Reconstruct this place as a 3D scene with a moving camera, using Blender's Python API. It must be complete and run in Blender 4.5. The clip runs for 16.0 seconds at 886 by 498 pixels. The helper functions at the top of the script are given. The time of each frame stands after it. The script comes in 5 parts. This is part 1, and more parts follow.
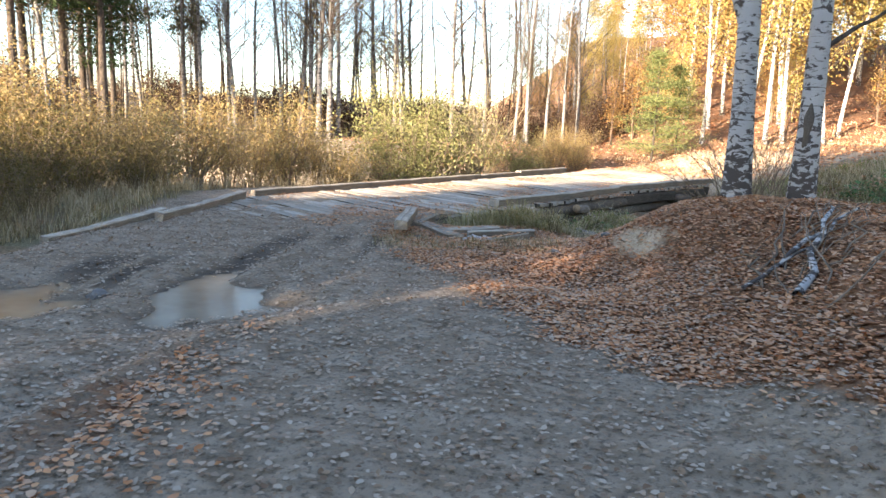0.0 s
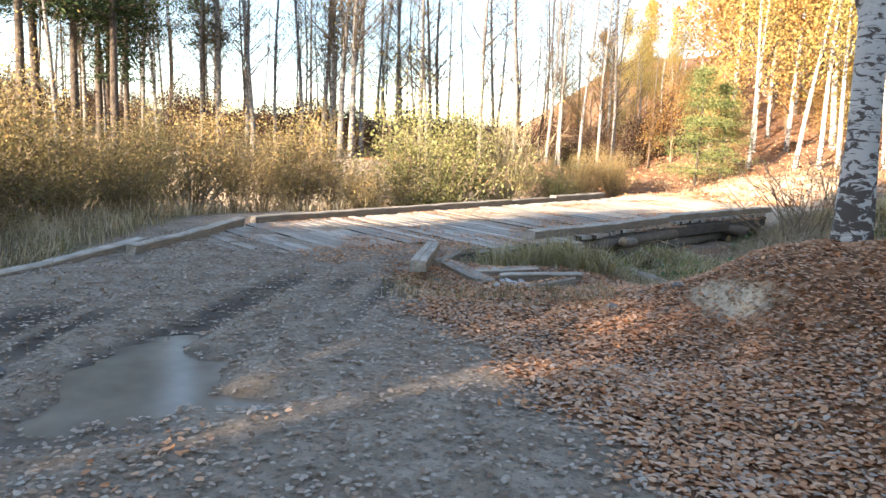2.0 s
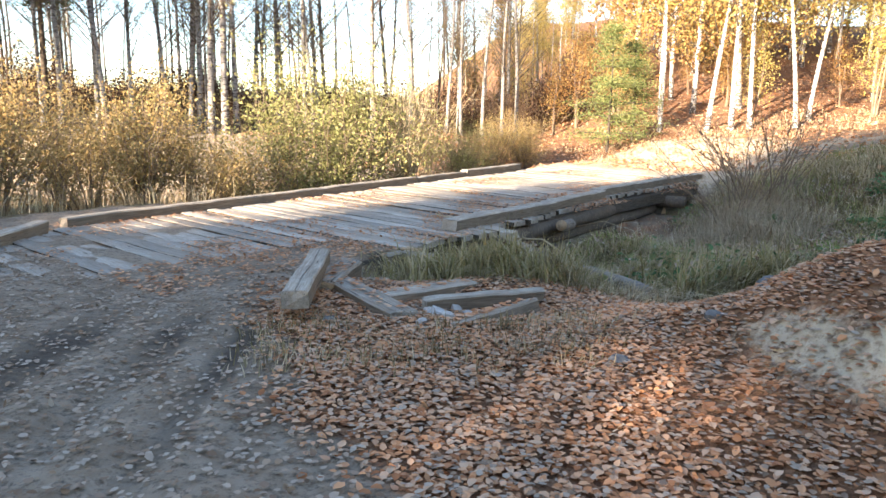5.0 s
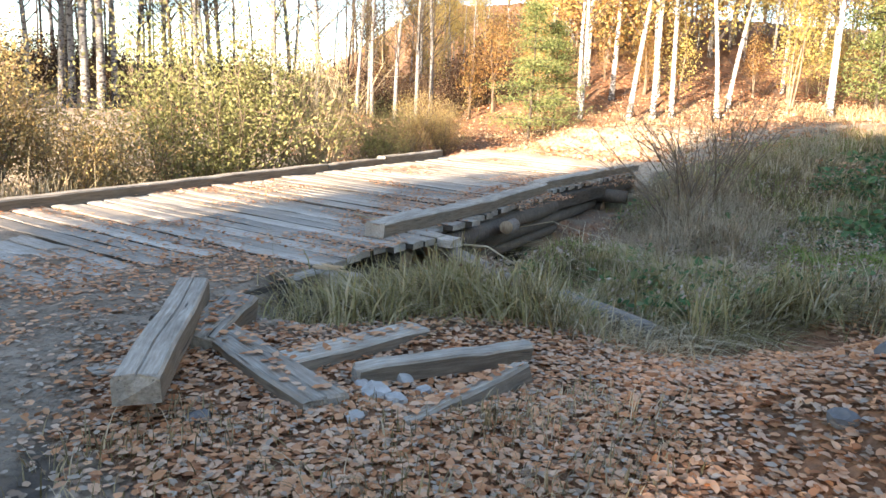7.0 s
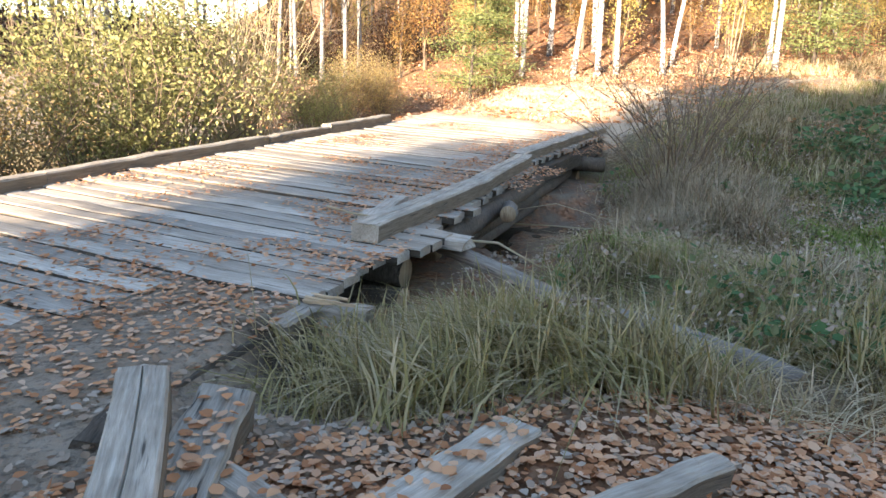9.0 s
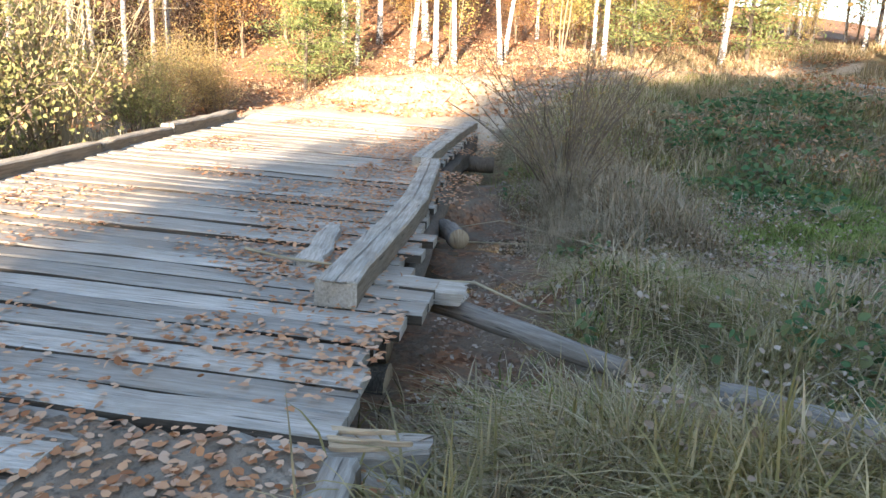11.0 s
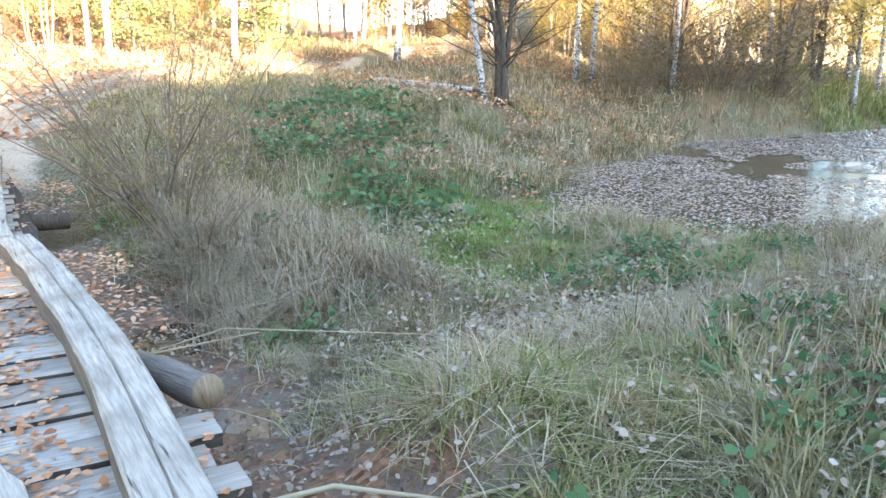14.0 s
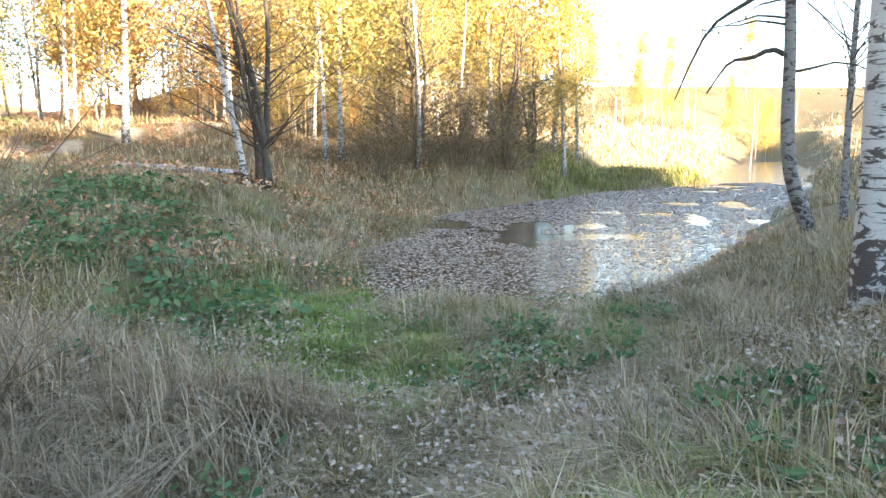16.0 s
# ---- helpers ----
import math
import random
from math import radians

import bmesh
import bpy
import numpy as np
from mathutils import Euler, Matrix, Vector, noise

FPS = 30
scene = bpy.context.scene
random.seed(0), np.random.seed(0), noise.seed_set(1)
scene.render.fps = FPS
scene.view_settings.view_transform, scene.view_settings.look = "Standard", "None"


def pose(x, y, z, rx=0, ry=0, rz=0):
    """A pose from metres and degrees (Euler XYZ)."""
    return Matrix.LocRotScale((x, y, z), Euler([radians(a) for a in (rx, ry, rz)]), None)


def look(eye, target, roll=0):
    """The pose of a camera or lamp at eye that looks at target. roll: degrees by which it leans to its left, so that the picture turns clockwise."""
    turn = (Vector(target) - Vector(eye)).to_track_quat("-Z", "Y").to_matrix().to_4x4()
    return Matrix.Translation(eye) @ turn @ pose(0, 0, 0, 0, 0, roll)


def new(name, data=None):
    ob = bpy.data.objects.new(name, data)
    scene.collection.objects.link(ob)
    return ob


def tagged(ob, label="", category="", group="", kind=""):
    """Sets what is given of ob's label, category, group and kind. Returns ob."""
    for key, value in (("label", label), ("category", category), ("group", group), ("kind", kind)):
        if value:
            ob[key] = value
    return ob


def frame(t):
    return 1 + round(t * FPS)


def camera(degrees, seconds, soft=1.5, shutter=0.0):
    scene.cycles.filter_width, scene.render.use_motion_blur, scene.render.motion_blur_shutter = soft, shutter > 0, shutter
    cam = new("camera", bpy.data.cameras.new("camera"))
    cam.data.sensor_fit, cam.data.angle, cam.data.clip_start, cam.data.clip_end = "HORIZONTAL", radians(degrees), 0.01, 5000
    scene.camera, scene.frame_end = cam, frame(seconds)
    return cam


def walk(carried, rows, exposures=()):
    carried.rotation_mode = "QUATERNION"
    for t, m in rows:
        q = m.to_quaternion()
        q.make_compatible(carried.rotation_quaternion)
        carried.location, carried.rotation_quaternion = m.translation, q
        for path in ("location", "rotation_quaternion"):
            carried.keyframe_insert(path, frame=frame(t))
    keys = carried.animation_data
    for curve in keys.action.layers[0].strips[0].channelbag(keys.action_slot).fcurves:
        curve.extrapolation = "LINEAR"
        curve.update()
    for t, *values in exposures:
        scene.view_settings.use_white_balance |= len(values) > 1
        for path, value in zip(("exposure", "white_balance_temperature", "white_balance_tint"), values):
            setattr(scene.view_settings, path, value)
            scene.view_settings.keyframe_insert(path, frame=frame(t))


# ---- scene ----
cam = camera(64.2, 16.0)
PATH = [
    (0, (0.159, 0.519, 1.295), (0.136, 2.492, 0.965), 1.8),
    (0.5, (0.209, 1.023, 1.325), (0.16, 3.0, 1.022), 2.1),
    (1, (0.14, 1.551, 1.309), (0.044, 3.528, 1.023), 2.7),
    (1.5, (0.151, 2.106, 1.308), (0.038, 4.087, 1.058), 2.6),
    (2, (0.101, 2.632, 1.293), (0.004, 4.61, 1.016), 2.4),
    (2.5, (0.047, 3.222, 1.259), (-0.05, 5.198, 0.964), 1.7),
    (3, (0.045, 3.765, 1.237), (-0.048, 5.739, 0.931), 1.3),
    (3.5, (0.001, 4.29, 1.202), (-0.015, 6.266, 0.891), 1.2),
    (4, (0.008, 4.872, 1.173), (0.057, 6.847, 0.861), 0.8),
    (4.2, (0.027, 5.089, 1.196), (0.096, 7.063, 0.882), 0.5),
    (6.3, (-0.104, 7.37, 1.157), (0.279, 9.294, 0.768), 2.8),
    (6.5, (-0.003, 7.605, 1.141), (0.391, 9.527, 0.753), 2.8),
    (7, (-0.012, 8.169, 1.13), (0.447, 10.078, 0.746), 2.3),
    (7.5, (-0.095, 8.691, 1.132), (0.418, 10.585, 0.748), 2.7),
    (8, (-0.176, 9.258, 1.124), (0.407, 11.131, 0.735), 3.0),
    (8.2, (-0.194, 9.459, 1.134), (0.402, 11.325, 0.73), 2.9),
    (10.3, (-0.733, 11.577, 1.153), (0.236, 13.234, 0.588), 2.3),
    (10.5, (-0.762, 11.797, 1.166), (0.272, 13.436, 0.671), 2.4),
    (11, (-0.820, 12.428, 1.119), (0.331, 13.986, 0.619), 2.4),
    (11.5, (-0.813, 13.003, 1.167), (0.479, 14.408, 0.568), 3.9),
    (12, (-0.692, 13.481, 1.216), (0.812, 14.673, 0.653), 1.4),
    (12.5, (-0.586, 14.042, 1.227), (1.111, 14.972, 0.720), 0.2),
    (13, (-0.453, 14.521, 1.248), (1.327, 15.276, 0.735), -0.2),
    (13.5, (-0.205, 14.995, 1.270), (1.637, 15.610, 0.791), 0.1),
    (14, (-0.007, 15.497, 1.240), (1.882, 15.945, 0.760), 0.7),
    (14.5, (0.243, 15.952, 1.218), (2.170, 16.235, 0.764), -0.0),
    (15, (0.481, 16.374, 1.241), (2.448, 16.447, 0.889), -0.4),
    (15.5, (0.757, 16.892, 1.236), (2.730, 16.735, 0.946), -0.5),
    (16, (1.012, 17.275, 1.265), (2.967, 16.951, 0.996), -0.7),
]
EXPOSURES = [(0, 2.6, 6350, 15), (7, 2.64, 6350, 14), (11, 2.66, 6300, 13), (12, 2.88, 6300, 13), (13, 3.42, 6300, 12), (14, 3.82, 6150, 11), (15, 3.65, 6200, 11), (16, 3.38, 6300, 11)]
walk(cam, [(r[0], look(*r[1:])) for r in PATH], EXPOSURES)

# ---- light ----
SUN_EL, SUN_AZ = 14.0, (0.70, 0.714)          # elevation; the way the light travels over the ground
world = bpy.data.worlds.new("world")
scene.world = world
world.use_nodes = True
wt = world.node_tree
sky = wt.nodes.new("ShaderNodeTexSky")
sky.sky_type = "NISHITA"
sky.sun_disc = False
sky.sun_elevation = radians(SUN_EL)
sky.sun_rotation = math.atan2(-SUN_AZ[0], -SUN_AZ[1])
sky.air_density, sky.dust_density, sky.ozone_density = 1.0, 0.3, 1.2
wt.nodes["Background"].inputs["Strength"].default_value = 0.10
wt.links.new(sky.outputs["Color"], wt.nodes["Background"].inputs["Color"])
sun = new("sun", bpy.data.lights.new("sun", "SUN"))
sun.data.energy, sun.data.angle, sun.data.color = 5.0, radians(0.6), (1.0, 0.82, 0.60)
sun.matrix_world = look((0, 0, 50), (SUN_AZ[0] * 50, SUN_AZ[1] * 50, 50 - 50 * math.tan(radians(SUN_EL)) * math.hypot(*SUN_AZ)))

rng = np.random.default_rng(7)

# ---- materials ----


class Mat:
    """A node material: n() adds a node with its inputs, ramp() a colour ramp."""

    def __init__(self, name, rough=0.9, spec=0.2):
        self.m = bpy.data.materials.new(name)
        self.m.use_nodes = True
        self.t = self.m.node_tree
        self.b = self.t.nodes["Principled BSDF"]
        self.b.inputs["Roughness"].default_value = rough
        self.b.inputs["Specular IOR Level"].default_value = spec

    def put(self, socket, value):
        if hasattr(value, "is_linked"):
            self.t.links.new(value, socket)
        else:
            socket.default_value = value

    def n(self, kind, **inputs):
        node = self.t.nodes.new("ShaderNode" + kind)
        for key, value in inputs.items():
            self.put(node.inputs[key.replace("_", " ")], value)
        return node

    def math(self, op, a, b=0.0, clamp=False):
        node = self.t.nodes.new("ShaderNodeMath")
        node.operation, node.use_clamp = op, clamp
        self.put(node.inputs[0], a)
        self.put(node.inputs[1], b)
        return node.outputs[0]

    def ramp(self, fac, *stops):
        node = self.t.nodes.new("ShaderNodeValToRGB")
        el = node.color_ramp.elements
        while len(el) < len(stops):
            el.new(0.5)
        for e, (p, c) in zip(el, stops):
            e.position, e.color = p, (*c, 1.0)
        self.put(node.inputs[0], fac)
        return node.outputs[0]

    def mix(self, fac, a, b, kind="MIX"):
        node = self.t.nodes.new("ShaderNodeMix")
        node.data_type, node.blend_type = "RGBA", kind
        self.put(node.inputs[0], fac)
        for i, v in ((6, a), (7, b)):
            self.put(node.inputs[i], v if hasattr(v, "is_linked") else (*v, 1.0))
        return node.outputs[2]

    def coords(self, scale=(1, 1, 1), which="Object"):
        tc = self.t.nodes.new("ShaderNodeTexCoord")
        return self.n("Mapping", Vector=tc.outputs[which], Scale=scale).outputs[0]

    def noise(self, vec, scale, detail=4.0, rough=0.6, dist=0.0):
        return self.n("TexNoise", Vector=vec, Scale=scale, Detail=detail, Roughness=rough, Distortion=dist).outputs["Fac"]

    def bump(self, height, strength=0.5, distance=0.02):
        self.put(self.b.inputs["Normal"], self.n("Bump", Height=height, Strength=strength, Distance=distance).outputs[0])

    def base(self, col):
        self.put(self.b.inputs["Base Color"], col if hasattr(col, "is_linked") else (*col, 1.0))
        return self


def wood_mat(name, dark, mid, light, axis=1, length=0.8, film=0.0):
    """Weathered grey timber with grain along one axis."""
    k = Mat(name, 0.9, 0.06)
    sc = [14.0, 14.0, 14.0]
    sc[axis] = length
    v = k.coords(tuple(sc))
    info = k.t.nodes.new("ShaderNodeObjectInfo")
    rnd = info.outputs["Random"]
    shift = k.n("VectorMath")
    shift.operation = "ADD"
    k.put(shift.inputs[0], v)
    comb = k.n("CombineXYZ", X=k.math("MULTIPLY", rnd, 37.0), Y=k.math("MULTIPLY", rnd, 11.0), Z=k.math("MULTIPLY", rnd, 23.0))
    k.put(shift.inputs[1], comb.outputs[0])
    v = shift.outputs[0]
    g = k.noise(v, 4.0, 6, 0.7, 0.15)
    crack = k.noise(v, 2.4, 3, 0.55)
    big = k.noise(k.coords((1, 1, 1)), 2.2, 3)
    c = k.ramp(g, (0.25, dark), (0.5, mid), (0.75, light))
    c = k.mix(k.math("MULTIPLY", k.ramp(big, (0.42, (0, 0, 0)), (0.7, (1, 1, 1))), 0.55), c, (0.17, 0.145, 0.115))
    c = k.mix(k.ramp(crack, (0.28, (0.9, 0.9, 0.9)), (0.36, (0, 0, 0))), c, (0.06, 0.053, 0.046))
    c = k.mix(0.7, c, k.ramp(rnd, (0.0, (0.58, 0.55, 0.51)), (1.0, (1.3, 1.26, 1.2))), "MULTIPLY")
    if film:
        pos = k.t.nodes.new("ShaderNodeNewGeometry").outputs["Position"]
        dust = k.math("ADD", k.noise(pos, 0.7, 4, 0.6), k.math("MULTIPLY", k.noise(pos, 9.0, 5, 0.7), 0.35))
        c = k.mix(k.math("MULTIPLY", k.ramp(dust, (0.58, (0, 0, 0)), (0.82, (1, 1, 1))), film), c, (0.34, 0.285, 0.22))
    k.base(c)
    k.bump(k.math("ADD", g, k.math("MULTIPLY", crack, 1.5)), 0.55, 0.012)
    return k.m


GREY_WOOD = wood_mat("weathered_wood", (0.25, 0.215, 0.175), (0.46, 0.415, 0.35), (0.67, 0.615, 0.535))
DECK_WOOD = wood_mat("deck_wood", (0.25, 0.225, 0.195), (0.47, 0.435, 0.38), (0.66, 0.62, 0.56), 0, 4.0, 0.55)
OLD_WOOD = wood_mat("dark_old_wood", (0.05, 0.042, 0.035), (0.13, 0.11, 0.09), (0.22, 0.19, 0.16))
LOG_WOOD = wood_mat("log_wood", (0.16, 0.14, 0.118), (0.31, 0.28, 0.245), (0.45, 0.42, 0.375), 2)
# brown weathered timber sides, their shade painted in as a darker tone
SIDE_WOOD = wood_mat("shaded_side_wood", (0.11, 0.088, 0.066), (0.235, 0.192, 0.145), (0.34, 0.29, 0.225))
# plank sides and undersides: dark colour stands in for shade in the gaps
DECK_SIDE = wood_mat("shaded_plank_edge", (0.05, 0.042, 0.034), (0.10, 0.084, 0.066), (0.17, 0.145, 0.115), 0, 4.0)
CUT_WOOD = wood_mat("fresh_split_wood", (0.28, 0.19, 0.11), (0.48, 0.36, 0.23), (0.62, 0.50, 0.35))


def leaf_mat(name, *cols, rough=0.7, trans=0.35, patch=None, spec=0.06, dead=None):
    """Leaves: one colour each out of a range, a little light passing through."""
    k = Mat(name, rough, spec)
    geo = k.t.nodes.new("ShaderNodeNewGeometry")
    c = k.ramp(geo.outputs["Random Per Island"], *[(i / max(1, len(cols) - 1), c) for i, c in enumerate(cols)])
    v = k.noise(k.coords(), 1.1, 2)
    c = k.mix(k.math("MULTIPLY", v, 0.55), c, (0.55, 0.55, 0.5), "MULTIPLY")
    if patch:
        c = k.mix(k.math("MULTIPLY", k.ramp(k.noise(k.coords(), 0.8, 4, 0.65), (0.42, (0, 0, 0)), (0.62, (1, 1, 1))), 0.4), c, patch)
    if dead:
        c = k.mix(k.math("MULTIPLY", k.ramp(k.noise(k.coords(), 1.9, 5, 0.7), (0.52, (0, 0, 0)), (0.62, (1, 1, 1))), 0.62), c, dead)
    k.base(c)
    tr = k.n("BsdfTranslucent", Color=c)
    mx = k.n("MixShader", Fac=trans)
    k.t.links.new(k.b.outputs[0], mx.inputs[1])
    k.t.links.new(tr.outputs[0], mx.inputs[2])
    k.t.links.new(mx.outputs[0], k.t.nodes["Material Output"].inputs["Surface"])
    return k.m


GOLD = leaf_mat("golden_leaves", (0.44, 0.30, 0.08), (0.62, 0.45, 0.12), (0.70, 0.55, 0.18), (0.50, 0.43, 0.15), trans=0.45)
ORANGE = leaf_mat("orange_leaves", (0.32, 0.15, 0.06), (0.48, 0.27, 0.10), (0.56, 0.37, 0.14), (0.32, 0.21, 0.09))
PALE_GOLD = leaf_mat("pale_yellow_leaves", (0.44, 0.32, 0.09), (0.58, 0.45, 0.14), (0.52, 0.44, 0.17), (0.36, 0.32, 0.11), trans=0.45)
BUSH_GOLD = leaf_mat("willow_leaves", (0.33, 0.21, 0.09), (0.48, 0.345, 0.14), (0.56, 0.43, 0.21), (0.30, 0.26, 0.11), trans=0.4)
OLIVE = leaf_mat("olive_leaves", (0.19, 0.195, 0.075), (0.32, 0.31, 0.12), (0.46, 0.42, 0.19), (0.25, 0.26, 0.10))
DULL = leaf_mat("dull_olive_leaves", (0.10, 0.085, 0.035), (0.17, 0.14, 0.06), (0.26, 0.20, 0.08), (0.13, 0.12, 0.05))
THICKET = leaf_mat("thicket_leaves", (0.05, 0.032, 0.02), (0.09, 0.055, 0.035), (0.13, 0.075, 0.045), trans=0.15)
NEEDLE = leaf_mat("pine_needles", (0.025, 0.045, 0.018), (0.05, 0.075, 0.03), (0.07, 0.095, 0.04), trans=0.15)
YOUNG_NEEDLE = leaf_mat("young_pine_needles", (0.14, 0.18, 0.065), (0.23, 0.27, 0.10), (0.32, 0.34, 0.14), trans=0.3)
HERB = leaf_mat("herb_leaves", (0.07, 0.14, 0.06), (0.125, 0.23, 0.10), (0.20, 0.29, 0.13), (0.26, 0.27, 0.13), trans=0.35)
LITTER = leaf_mat("fallen_leaves", (0.38, 0.165, 0.08), (0.62, 0.30, 0.145), (0.78, 0.445, 0.25), (0.71, 0.50, 0.35), (0.55, 0.25, 0.115), trans=0.12, rough=0.75)
PALE_LITTER = leaf_mat("pale_fallen_leaves", (0.22, 0.14, 0.09), (0.42, 0.32, 0.24), (0.55, 0.46, 0.37), (0.36, 0.24, 0.15), trans=0.1, rough=0.75)
# leaf colours lightened to carry the sky's sheen, besides the lower roughness
FLOAT_LITTER = leaf_mat("floating_leaf_litter", (0.40, 0.30, 0.22), (0.62, 0.50, 0.40), (0.74, 0.63, 0.53), (0.52, 0.38, 0.27), trans=0.05, rough=0.38, spec=0.5)
DRY_GRASS = leaf_mat("dry_grass", (0.29, 0.21, 0.12), (0.56, 0.45, 0.28), (0.78, 0.66, 0.46), (0.38, 0.30, 0.16), trans=0.25)
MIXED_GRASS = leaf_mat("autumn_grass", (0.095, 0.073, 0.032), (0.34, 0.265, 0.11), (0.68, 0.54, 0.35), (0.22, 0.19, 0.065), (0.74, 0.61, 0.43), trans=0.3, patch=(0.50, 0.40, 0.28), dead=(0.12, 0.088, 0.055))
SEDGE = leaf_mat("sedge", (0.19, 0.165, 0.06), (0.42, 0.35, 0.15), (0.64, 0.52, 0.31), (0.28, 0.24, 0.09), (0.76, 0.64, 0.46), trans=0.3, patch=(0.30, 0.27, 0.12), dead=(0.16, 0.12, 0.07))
WEED = leaf_mat("dead_weeds", (0.14, 0.10, 0.065), (0.40, 0.30, 0.19), (0.62, 0.50, 0.35), (0.22, 0.19, 0.10), (0.74, 0.61, 0.45), trans=0.2, patch=(0.34, 0.25, 0.16))
LAWN = leaf_mat("fresh_grass", (0.13, 0.19, 0.045), (0.25, 0.36, 0.085), (0.37, 0.44, 0.14), (0.44, 0.42, 0.18), trans=0.35)
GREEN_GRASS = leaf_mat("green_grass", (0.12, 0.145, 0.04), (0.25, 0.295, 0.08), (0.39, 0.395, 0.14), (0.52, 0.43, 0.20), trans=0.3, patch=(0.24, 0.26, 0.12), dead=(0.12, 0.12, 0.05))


def bark_mat(name, white, scar, base_dark=1.2):
    """Birch bark: pale, with dark level marks and rough black patches."""
    k = Mat(name, 0.75, 0.25)
    v1 = k.coords((2.2, 2.2, 22))
    v2 = k.coords((4, 4, 8))
    marks = k.noise(v1, 1.6, 3, 0.55, 0.3)
    patch = k.noise(v2, 1.5, 5, 0.62, 0.6)
    tone = k.noise(k.coords((1, 1, 1)), 2.0, 3)
    xyz = k.t.nodes.new("ShaderNodeSeparateXYZ")
    k.put(xyz.inputs[0], k.coords())
    low = k.math("MULTIPLY", k.math("SUBTRACT", base_dark, xyz.outputs["Z"], True), 0.10)
    c = k.mix(tone, white, tuple(0.72 * w for w in white))
    c = k.mix(k.ramp(marks, (0.60, (0, 0, 0)), (0.66, (1, 1, 1))), c, scar)
    c = k.mix(k.ramp(k.math("ADD", patch, low), (0.545, (0, 0, 0)), (0.58, (1, 1, 1))), c, scar)
    k.base(c)
    k.bump(k.math("SUBTRACT", k.noise(v2, 6, 5), k.math("MULTIPLY", marks, 0.6)), 0.6, 0.02)
    return k.m


BIRCH_BARK = bark_mat("birch_bark", (0.52, 0.495, 0.46), (0.085, 0.07, 0.06))
GREY_BIRCH = bark_mat("grey_birch_bark", (0.27, 0.255, 0.235), (0.06, 0.05, 0.045))
kk = Mat("dark_bark", 0.9)
kk.base(kk.ramp(kk.noise(kk.coords((8, 8, 2)), 3, 5), (0.3, (0.035, 0.028, 0.022)), (0.7, (0.14, 0.11, 0.085))))
kk.bump(kk.noise(kk.coords((8, 8, 2)), 4, 5), 0.8, 0.03)
DARK_BARK = kk.m
kk = Mat("twig_bark", 0.85)
kk.base(kk.ramp(kk.noise(kk.coords(), 3, 2), (0.3, (0.13, 0.095, 0.066)), (0.7, (0.31, 0.23, 0.16))))
TWIG = kk.m
kk = Mat("pale_twig_bark", 0.85)
kk.base(kk.ramp(kk.noise(kk.coords(), 3, 2), (0.3, (0.32, 0.25, 0.15)), (0.7, (0.52, 0.43, 0.28))))
PALE_TWIG = kk.m
kk = Mat("stone", 0.9)
kk.base(kk.ramp(kk.noise(kk.coords(), 6, 6), (0.3, (0.10, 0.095, 0.09)), (0.7, (0.25, 0.24, 0.23))))
kk.bump(kk.noise(kk.coords(), 12, 6), 0.7, 0.02)
STONE = kk.m

# water: dark, clear, faintly rippled
kk = Mat("pond_water", 0.16, 0.5)
kk.base(kk.ramp(kk.noise(kk.coords(), 0.6, 3), (0.35, (0.06, 0.045, 0.03)), (0.7, (0.11, 0.085, 0.06))))
kk.bump(kk.noise(kk.coords((1, 1, 1)), 3.4, 4), 0.14, 0.02)
WATER = kk.m
kk = Mat("puddle_water", 0.13, 0.22)
kk.base(kk.ramp(kk.noise(kk.coords(), 2.0, 3), (0.35, (0.19, 0.155, 0.115)), (0.7, (0.27, 0.225, 0.17))))
kk.bump(kk.noise(kk.coords(), 5, 3), 0.04, 0.01)
PUDDLE = kk.m

# ground: dirt, leaf cover, turf and sand laid over one another by the masks of the sheet
kk = Mat("ground", 0.95, 0.04)
att = kk.t.nodes.new("ShaderNodeVertexColor")
att.layer_name = "zone"
sep = kk.t.nodes.new("ShaderNodeSeparateColor")
kk.put(sep.inputs[0], att.outputs["Color"])
gv = kk.coords()
n_big, n_mid, n_fine = kk.noise(gv, 0.55, 4), kk.noise(gv, 3.0, 6, 0.65), kk.noise(gv, 22, 6, 0.7)
dirt = kk.mix(n_big, (0.20, 0.152, 0.107), (0.325, 0.258, 0.187))
dirt = kk.mix(kk.ramp(n_mid, (0.40, (0, 0, 0)), (0.68, (1, 1, 1))), dirt, (0.39, 0.318, 0.24))
dirt = kk.mix(kk.ramp(n_fine, (0.34, (0.8, 0.8, 0.8)), (0.50, (0, 0, 0))), dirt, (0.10, 0.085, 0.07))
vor = kk.n("TexVoronoi", Vector=gv, Scale=19.0, Randomness=1.0)
leafc = kk.ramp(kk.n("SeparateColor", Color=vor.outputs["Color"]).outputs[0], (0.0, (0.14, 0.07, 0.04)), (0.4, (0.32, 0.16, 0.085)), (0.7, (0.42, 0.24, 0.14)), (1.0, (0.20, 0.11, 0.06)))
leafc = kk.mix(kk.ramp(n_mid, (0.35, (0.7, 0.7, 0.7)), (0.6, (0, 0, 0))), leafc, (0.09, 0.06, 0.04))
turf = kk.mix(n_mid, (0.045, 0.045, 0.022), (0.15, 0.13, 0.07))
turf = kk.mix(kk.ramp(n_fine, (0.4, (0, 0, 0)), (0.65, (1, 1, 1))), turf, (0.30, 0.25, 0.16))
turf = kk.mix(kk.math("MULTIPLY", kk.ramp(n_big, (0.45, (0, 0, 0)), (0.6, (1, 1, 1))), 0.5), turf, leafc)
